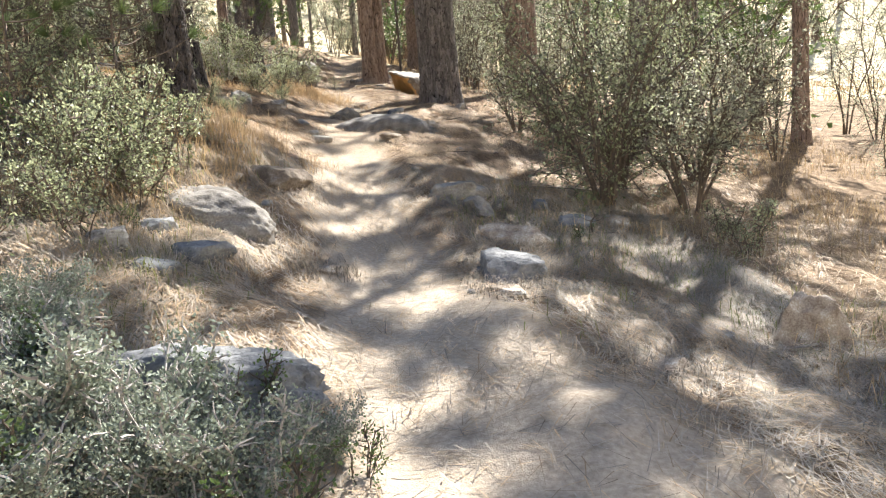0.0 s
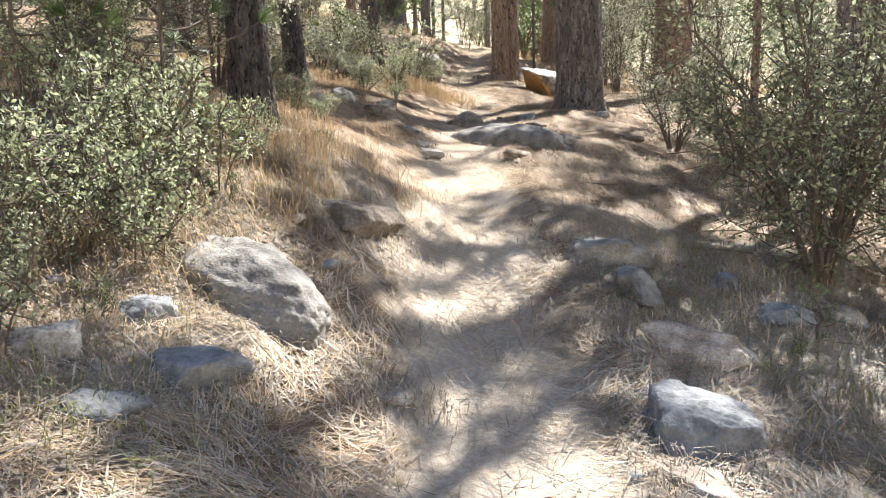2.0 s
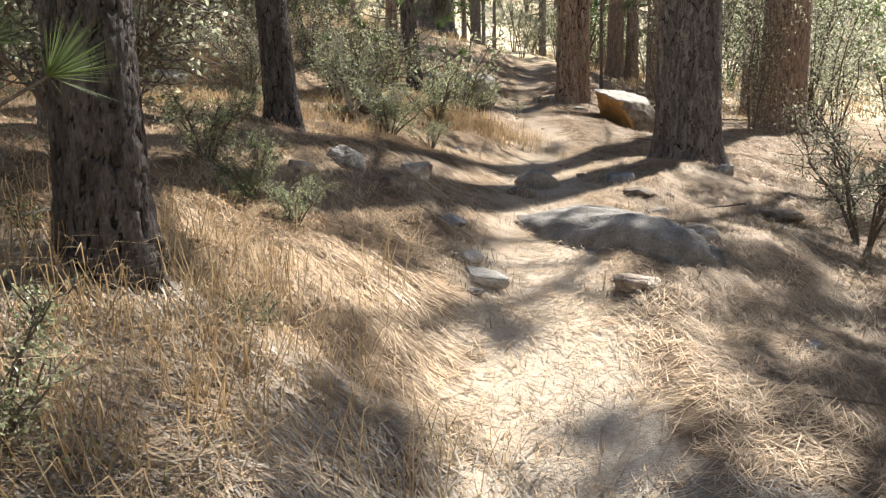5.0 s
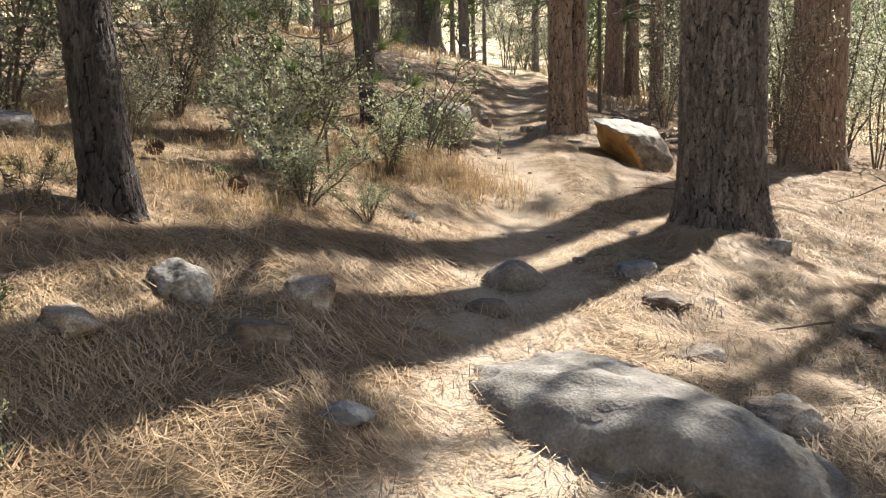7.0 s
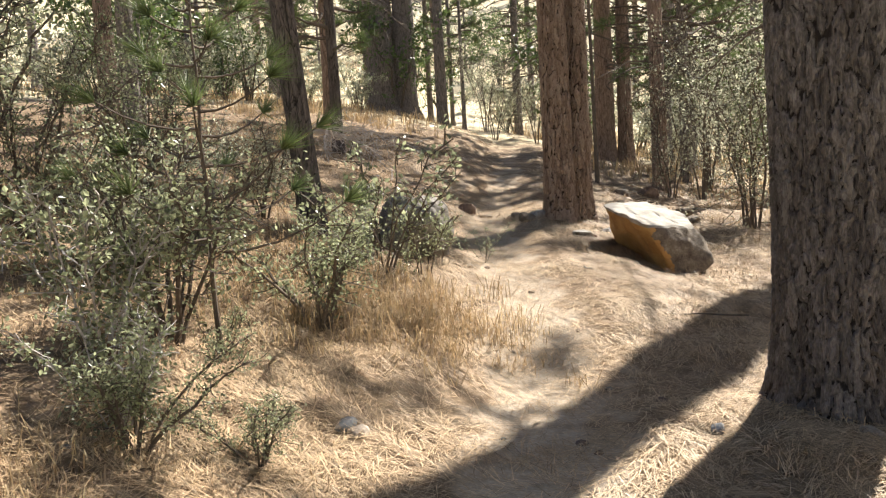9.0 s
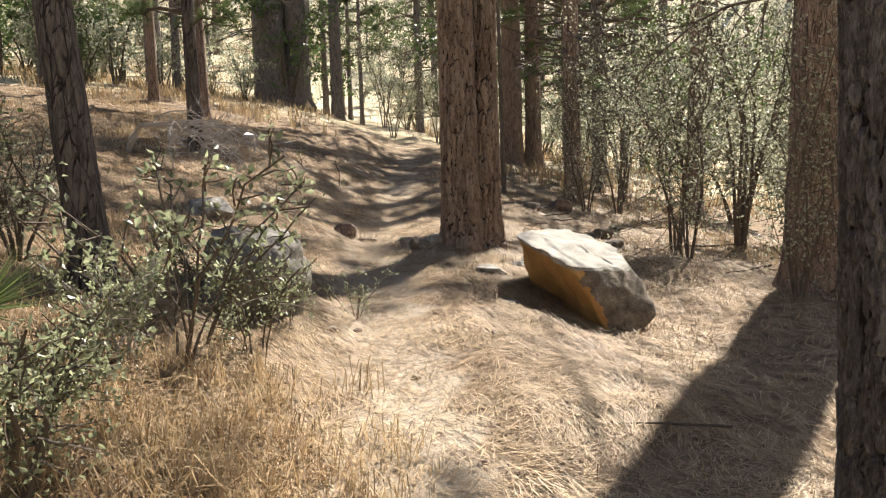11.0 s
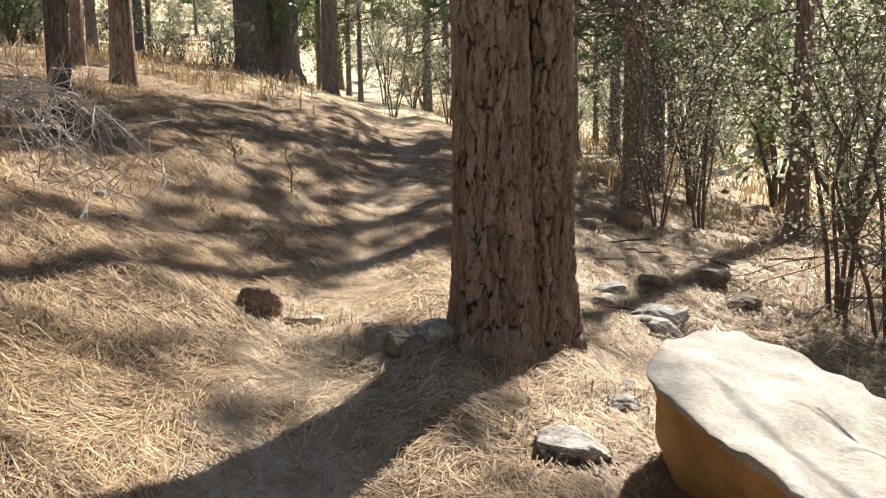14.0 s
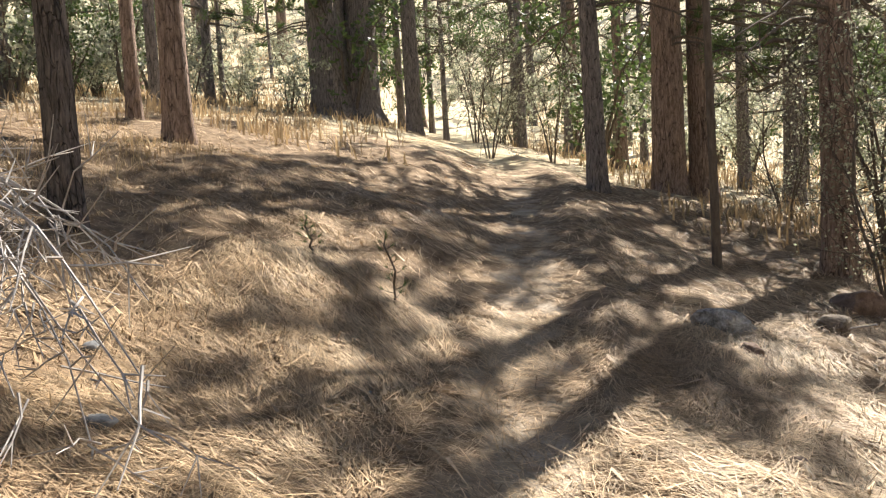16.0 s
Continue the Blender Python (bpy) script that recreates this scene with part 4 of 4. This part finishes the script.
# ---- saplings, dead branch, cones, pebbles ----
def sapling(x, y, height, label, seed, turn=0):
    """A young pine: thin stem, whorls of upturned twigs, each ending in a burst of long needles."""
    rng = np.random.default_rng(seed)
    ob = tagged(new("pine_sapling"), label, "sapling")
    ob.matrix_world = pose(x, y, gz(x, y) - .03, 0, 0, turn)
    wood, green = Build(), Build()
    s = np.linspace(0, 1, 8)[:, None]
    p = np.array([0, 0, 1]) * s * height + np.cumsum(rng.normal(size=(8, 3)) * .02, 0)
    wood.add(*tube(p, np.linspace(.008 + .004 * height, .005, 8), 6))
    tips, axes = [p[-1]], [[0, 0, 1]]
    whorls = 13 if height < 1 else 24
    for k in range(whorls):
        e = .25 + .7 * (k + rng.random()) / whorls
        a = np.array([np.interp(e, s[:, 0], p[:, c]) for c in range(3)])
        az = k * 2.4
        d = np.array([math.cos(az), math.sin(az), 0])
        L = height * (.38 if height > 1 else .2) * (1.15 - e) * rng.uniform(.8, 1.3)
        g = np.linspace(0, 1, 5)[:, None]
        q = a + d * g * L + np.array([0, 0, 1]) * (g ** 2 * .4 - g * .1) * L
        wood.add(*tube(q, np.linspace(.008, .004, 5) * min(1, height), 4))
        tips.append(q[-1])
        axes.append(d + [0, 0, .7])
    green.add(*needles(rng, np.array(tips), np.array(axes), (.19, .07)[height < 1], (.005, .002)[height < 1], (90, 26)[height < 1], .5))
    part("stem", wood.mesh("stem", BARK_THIN), ob)
    part("foliage", green.mesh("foliage", NEEDLE), ob)


sapling(-3.3, 14.35, 2.0, "young pine with bursts of long green needles", 1)
sapling(-2.8, 6.9, 1.7, "young pine with soft green needles beside a dark trunk", 3, 110)
sapling(-3.3, 6.3, 1.5, "young pine with soft green needles in scrub", 4, 10)
for k, (x, y) in enumerate([(-4.35, 24.6), (-3.75, 24.4)]):
    sapling(x, y, 0.34 + .1 * k, "slender pine seedling on the shaded bank", 20 + k, k * 80)
sapling(1.1, 6.1, .45, "small bright green pine seedling by a rock", 5)


def dead_branch(start, end, seed, label):
    """A long grey dead branch that lies over the bank, forking into many bare twigs."""
    rng = np.random.default_rng(seed)
    ob = tagged(new("dead_branch"), label, "branch")
    ob.matrix_world = pose(*start)
    fine = Build()
    far = np.array(end) - np.array(start)
    for k in range(12):
        f = rng.uniform(.0, .45)
        tip = far + rng.normal(size=3) * [.3, .35, .2] - far * rng.uniform(0, .45)
        s = np.linspace(0, 1, 10)[:, None]
        a = far * f + np.array([0, 0, .3]) * f
        p = a + (tip - a) * s + np.array([0, 0, 1]) * .9 * (s - s ** 2) + np.cumsum(rng.normal(size=(10, 3)) * .025, 0) * s
        b = Build()
        b.add(*tube(p, np.linspace(.011, .0025, 10), 5))
        part("limb", b.mesh("limb", TWIG), ob)
        for q in range(15):
            a = p[rng.integers(2, 10)]
            e = unit(unit(far) + rng.normal(size=3) * .65 + [0, 0, -.1])
            l = rng.uniform(.12, .45)
            t = a + e * np.linspace(0, 1, 4)[:, None] * l + np.cumsum(rng.normal(size=(4, 3)) * .018, 0)
            fine.add(*tube(t, [.0045, .0038, .003, .0018], 4))
            for w in range(2):
                g = unit(e + rng.normal(size=3) * .7)
                fine.add(*tube(t[2] + g * np.linspace(0, 1, 3)[:, None] * l * .5, [.0035, .0025, .0015], 3))
    b = Build()
    b.add(*tube(np.array([far * 0, far * .25 + [0, 0, .16], far * .5 + [0, 0, .22]]), [.035, .026, .014], 6))
    b.add(*tube(np.array([[-.3, .1, -.6], [-.2, .08, -.25], [0, 0, 0]]), [.05, .045, .035], 6))
    part("limb", b.mesh("limb", TWIG), ob)
    tagged(part("twig_work", fine.mesh("twig_work", TWIG), ob), kind="stuff")


dead_branch((-6.1, 23.0, gz(-6.1, 23.0) + .42), (-4.0, 21.6, 3.3), 1, "bare grey dead branch with forking twigs on the bank")


def cone_mesh():
    b = Build()
    for k in range(70):
        h = k / 70
        a = k * 2.39996
        r = .045 * math.sin(math.pi * (.12 + .85 * h)) + .008
        d, s = np.array([math.cos(a), math.sin(a), .35]), np.array([-math.sin(a), math.cos(a), 0])
        o = np.array([0, 0, h * .16])
        w = .014
        b.add([o + d * r * .4 - s * w * .6, o + d * r * .4 + s * w * .6, o + d * r * 1.25 + s * w, o + d * r * 1.45 + [0, 0, .008], o + d * r * 1.25 - s * w,
               o + d * r * .4 - [0, 0, .01], o + d * r * 1.3 - [0, 0, .006]],
              [[0, 1, 6], [1, 2, 6], [2, 3, 6], [3, 4, 6], [4, 0, 6], [0, 5, 1]])
        b.add([o + d * r * .4 - s * w * .6, o + d * r * .4 + s * w * .6, o + d * r * 1.25 + s * w, o + d * r * 1.45 + [0, 0, .008], o + d * r * 1.25 - s * w], [[0, 1, 2, 3, 4]])
    return b.mesh("pine_cone", CONE)


CONE_MESH = cone_mesh()
for k, (x, y) in enumerate([(-3.3, 12.75), (-3.45, 13.5), (-4.3, 13.2)]):
    ob = tagged(new("pine_cone", CONE_MESH), "open brown pine cone lying in needle litter", "pine cone", "fallen pine cones")
    ob.matrix_world = pose(x, y, gz(x, y) + .06, 78, 0, k * 71) @ Matrix.Diagonal((.88, .88, .88, 1))

PEBBLES = [rock(0, 0, (.06, .045, .03), m, "small loose stone in the needle litter", seed=60 + k, sub=2, chips=7, name="pebble") for k, m in enumerate((STONE, STONE_TAN, STONE_RED, STONE_BLUE))]
rng = np.random.default_rng(9)
for k in range(72):
    y = float(rng.uniform(2.2, 24))
    u = float(rng.normal() * .9)
    u += math.copysign(.5, u) if y < 9 else 0
    x = float(trail_x(np.array([y]))[0]) + u
    base = PEBBLES[k % 4]
    sc = float(rng.uniform(.35, 1.4) if k > 3 else 1)
    m = pose(x, y, gz(x, y) + .008 * sc, float(rng.normal() * 8), 0, float(rng.uniform(0, 360)))
    ob = base if k < 4 else copy_thing(base, m)
    ob.matrix_world = m @ Matrix.Diagonal((sc, sc, sc, 1))
    tagged(ob, group="loose stones along the trail")

def stick_mesh(seed, length, thick):
    """A crooked fallen stick with a couple of snapped side twigs."""
    rng = np.random.default_rng(seed)
    b = Build()
    s = np.linspace(-.5, .5, 8)[:, None]
    p = np.array([1.0, 0, 0]) * s * length + np.cumsum(rng.normal(size=(8, 3)) * [.01, .03, .012], 0) * length
    b.add(*tube(p, np.linspace(thick, thick * .4, 8), 6))
    return b.mesh("fallen_stick", TWIG if seed % 2 else BARK_THIN)


STICKS = [stick_mesh(70 + k, .5 + .12 * k, .008 + .0015 * k) for k in range(5)]
rng = np.random.default_rng(12)
for k in range(56):
    if k < 30:
        x, y = float(rng.uniform(-.9, 2.2)), float(rng.uniform(22, 26))
    else:
        y = float(rng.uniform(2.5, 21))
        x = float(trail_x(np.array([y]))[0] + rng.choice([-1, 1]) * rng.uniform(.7, 2.6))
    sc = float(rng.uniform(.5, 1.2)) * (1 if k < 30 else .6)
    ob = tagged(new("fallen_stick", STICKS[k % 5]), "thin bare fallen stick lying on needle litter", "stick", "fallen sticks on the ground")
    ob.matrix_world = pose(x, y, gz(x, y) + .025, 0, float(rng.normal() * 5), float(rng.uniform(0, 360))) @ Matrix.Diagonal((sc, sc, sc, 1))

# low weeds
for k in range(70):
    y = float(rng.uniform(2.5, 13 if k % 3 else 19))
    u = float(rng.choice([-1, -1, 1]) * rng.uniform(1.0, 3.0))
    x = float(trail_x(np.array([y]))[0]) + u
    size = float(rng.uniform(.5, 1.0)) * (.5 if y > 7.5 else 1)
    if (u < 0 or 4.8 < y < 7) and (u < -1.6 or not 8.3 < y < 13):
        shrub(x, y, SPRIG[k % 2], "small leafy weed in dry grass", k * 50, size, "weed")
for x, y, s in [(-.55, 2.05, .8), (-.8, 2.75, .7), (-1.35, 2.05, .9), (-.35, 2.5, .5), (1.0, 5.9, .4)]:
    shrub(x, y, SPRIG[0], "small green-leaved weed beside sage brush", x * 100, s, "weed")


# ---- litter and grass ----
def dirt_share(x, y):
    u = np.abs(x - trail_x(y) - np.interp(y, [0, 4, 6], [.35, .25, 0]))
    wide = np.interp(y, [-5, 1, 3, 5, 9, 14, 20, 30], [1.4, 1.3, .95, .6, .6, .75, .6, .4])
    bare = np.interp(y, [-5, 2, 6, 9, 13, 18, 24, 40], [.97, .97, .9, .78, .6, .6, .5, .2])
    return bare * np.clip(1.5 - u / wide, 0, 1)


def litter(name, n, lo, hi, y0, y1, length, width, seed, label, mat=LITTER):
    rng = np.random.default_rng(seed)
    y = rng.uniform(y0, y1, n)
    x = trail_x(y) + rng.uniform(lo, hi, n)
    keep = rng.random(n) > dirt_share(x, y)
    keep &= rng.random(n) < .35 + .9 * vnoise(x * 1.7, y * 1.7, 1, 21)
    x, y = x[keep], y[keep]
    n = len(x)
    ang = 12 * vnoise(x * 1.1, y * 1.1, 2, 33) + rng.normal(size=n) * .75
    L = length * rng.uniform(.6, 1.15, n)
    d, s = np.stack([np.cos(ang), np.sin(ang)], 1), np.stack([-np.sin(ang), np.cos(ang)], 1)
    a = np.stack([x, y], 1)
    end = a + d * L[:, None]
    w = (width * rng.uniform(.7, 1.3, n) / 2)[:, None]
    lift = np.minimum(.002 + np.abs(rng.normal(size=(n, 2))) * .018, .07)
    z0, z1 = ground_at(x, y) + lift[:, 0], ground_at(end[:, 0], end[:, 1]) + lift[:, 1]
    b = Build()
    b.add(np.stack([np.column_stack([a - s * w, z0]), np.column_stack([a + s * w, z0]), np.column_stack([end, z1])], 1), np.arange(3 * n).reshape(-1, 3))
    tagged(new(name, b.mesh(name, mat)), label, "pine needles", kind="stuff")


litter("pine_litter", 400000, -1.9, 1.9, 1.2, 25, .16, .0042, 1, "fallen tan pine needles matted over the trail")
litter("bank_litter", 300000, -5.5, 4.5, 2, 29, .17, .0055, 2, "fallen tan pine needles over the banks")
litter("near_litter", 170000, -3.2, 2.6, 1.3, 8, .2, .0062, 4, "weathered grey-tan pine needles strewn beside the trail", LITTER_GREY)
litter("far_litter", 60000, -9, 7, 22, 44, .2, .015, 3, "fallen straw-coloured needles on the far slope")


def grass(name, mat, spots, blades, height, width, seed, label, spread=.1, flop=1.0):
    """Tufts of curved blades rising from the ground."""
    rng = np.random.default_rng(seed)
    n = len(spots)
    size = np.repeat(rng.uniform(.5, 1.2, n), blades)
    c = np.repeat(spots, blades, 0) + rng.normal(size=(n * blades, 2)) * spread
    ang = rng.uniform(0, 6.28, n * blades)
    d = np.stack([np.cos(ang), np.sin(ang)], 1)
    h = height * size * rng.uniform(.45, 1.1, n * blades)
    out = h * flop * rng.uniform(.15, .9, n * blades)
    z = ground_at(c[:, 0], c[:, 1]) - .01
    s = np.stack([-d[:, 1], d[:, 0]], 1) * (width / 2)
    mid, end = c + d * (out * .35)[:, None], c + d * out[:, None]
    v = np.stack([np.column_stack([c - s, z]), np.column_stack([c + s, z]), np.column_stack([mid + s * .8, z + h * .65]), np.column_stack([mid - s * .8, z + h * .65]), np.column_stack([end, z + h * rng.uniform(.75, 1, n * blades) / flop ** .6])], 1)
    q = np.arange(n * blades)[:, None] * 5
    b = Build()
    b.add(v, q + [0, 1, 2, 3])
    b.n -= v.shape[0] * 5
    b.add(np.zeros((0, 3)), q + [3, 2, 4])
    b.n += v.shape[0] * 5
    tagged(new(name, b.mesh(name, mat)), label, "grass", kind="stuff")


def grass_spots(n, lo, hi, y0, y1, seed, clear, bias=.5, open_from=99.0, open_wide=0.0):
    rng = np.random.default_rng(seed)
    y = rng.uniform(y0, y1, n)
    u = rng.uniform(lo, hi, n)
    x = trail_x(y) + u
    keep = (vnoise(x * .8, y * .8, 4, seed) > bias - .2 * rng.random(n)) & (np.abs(u) > clear + .3 * rng.random(n))
    keep &= (y < open_from) | (np.abs(u) > open_wide)
    return np.stack([x, y], 1)[keep]


grass("dry_grass", STRAW, grass_spots(3100, -5.5, -.5, 4.7, 19, 5, .85, .6, 8.6, 1.5), 14, .2, .0045, 5, "dry straw-coloured grass tufts on the bank", .12, 2.1)
grass("dry_grass_slope", STRAW, grass_spots(2800, .6, 7, 1.5, 19, 6, 1.1, .55, 7.5, 4.2), 14, .2, .0045, 6, "dry straw-coloured grass tufts on the slope", .12, 1.8)
grass("dry_grass_upper", STRAW, grass_spots(3000, -8, 6, 19, 36, 7, 3.2, .58), 12, .2, .007, 7, "dry straw-coloured grass beneath the pines")
grass("meadow_grass", STRAW, grass_spots(6500, -26, 26, 30, 75, 8, 2, .35), 8, .4, .03, 8, "pale dry meadow grass on the sunlit hillside", .3)
grass("green_grass", GRASS_GREEN, grass_spots(1100, -3.8, 3.2, 1.8, 14, 9, .7, .55, 7.5, 2.6), 14, .16, .004, 9, "sparse green grass among dry tufts", .12, 1.9)

rng = np.random.default_rng(43)
hump = np.stack([rng.normal(size=170) * .4 - 2.6, rng.normal(size=170) * .5 + 15.7], 1)
grass("dry_grass_hump", STRAW, hump, 18, .24, .006, 12, "bright dry grass hump beside the trail", .06, 1.9)
foot = np.stack([rng.normal(size=110) * .45 - 2.2, rng.normal(size=110) * .7 + 7.3], 1)
grass("dry_grass_bank", STRAW, foot, 18, .3, .0045, 13, "long dry grass at a pine's foot", .07, 1.6)
rng = np.random.default_rng(44)
ring = []
for x, y, size, turn in ROCKS:
    for k in range(34 if y < 9 else 9):
        a = rng.uniform(0, 6.28)
        r = rng.uniform(.8, 1.1)
        px, py = size[0] * r * math.cos(a), size[1] * r * math.sin(a)
        c, s = math.cos(radians(turn)), math.sin(radians(turn))
        ring.append((x + px * c - py * s, y + px * s + py * c))
grass("rock_edge_grass", LITTER_GREY, np.array(ring), 14, .11, .004, 10, "dry grass and needles tucked round the rocks", .08, 1.9)

grass("needle_heaps", LITTER, grass_spots(5200, -5, 4, 7.5, 27, 21, .6, .45), 12, .095, .004, 21, "small heaps of tangled fallen needles on the forest floor", .09, 2.6)
grass("tangled_stems", LITTER_GREY, grass_spots(2600, -3.6, 3.2, 1.5, 7.5, 22, .75, .42), 13, .11, .0035, 22, "bleached tangled dry stems beside the trail", .1, 2.0)
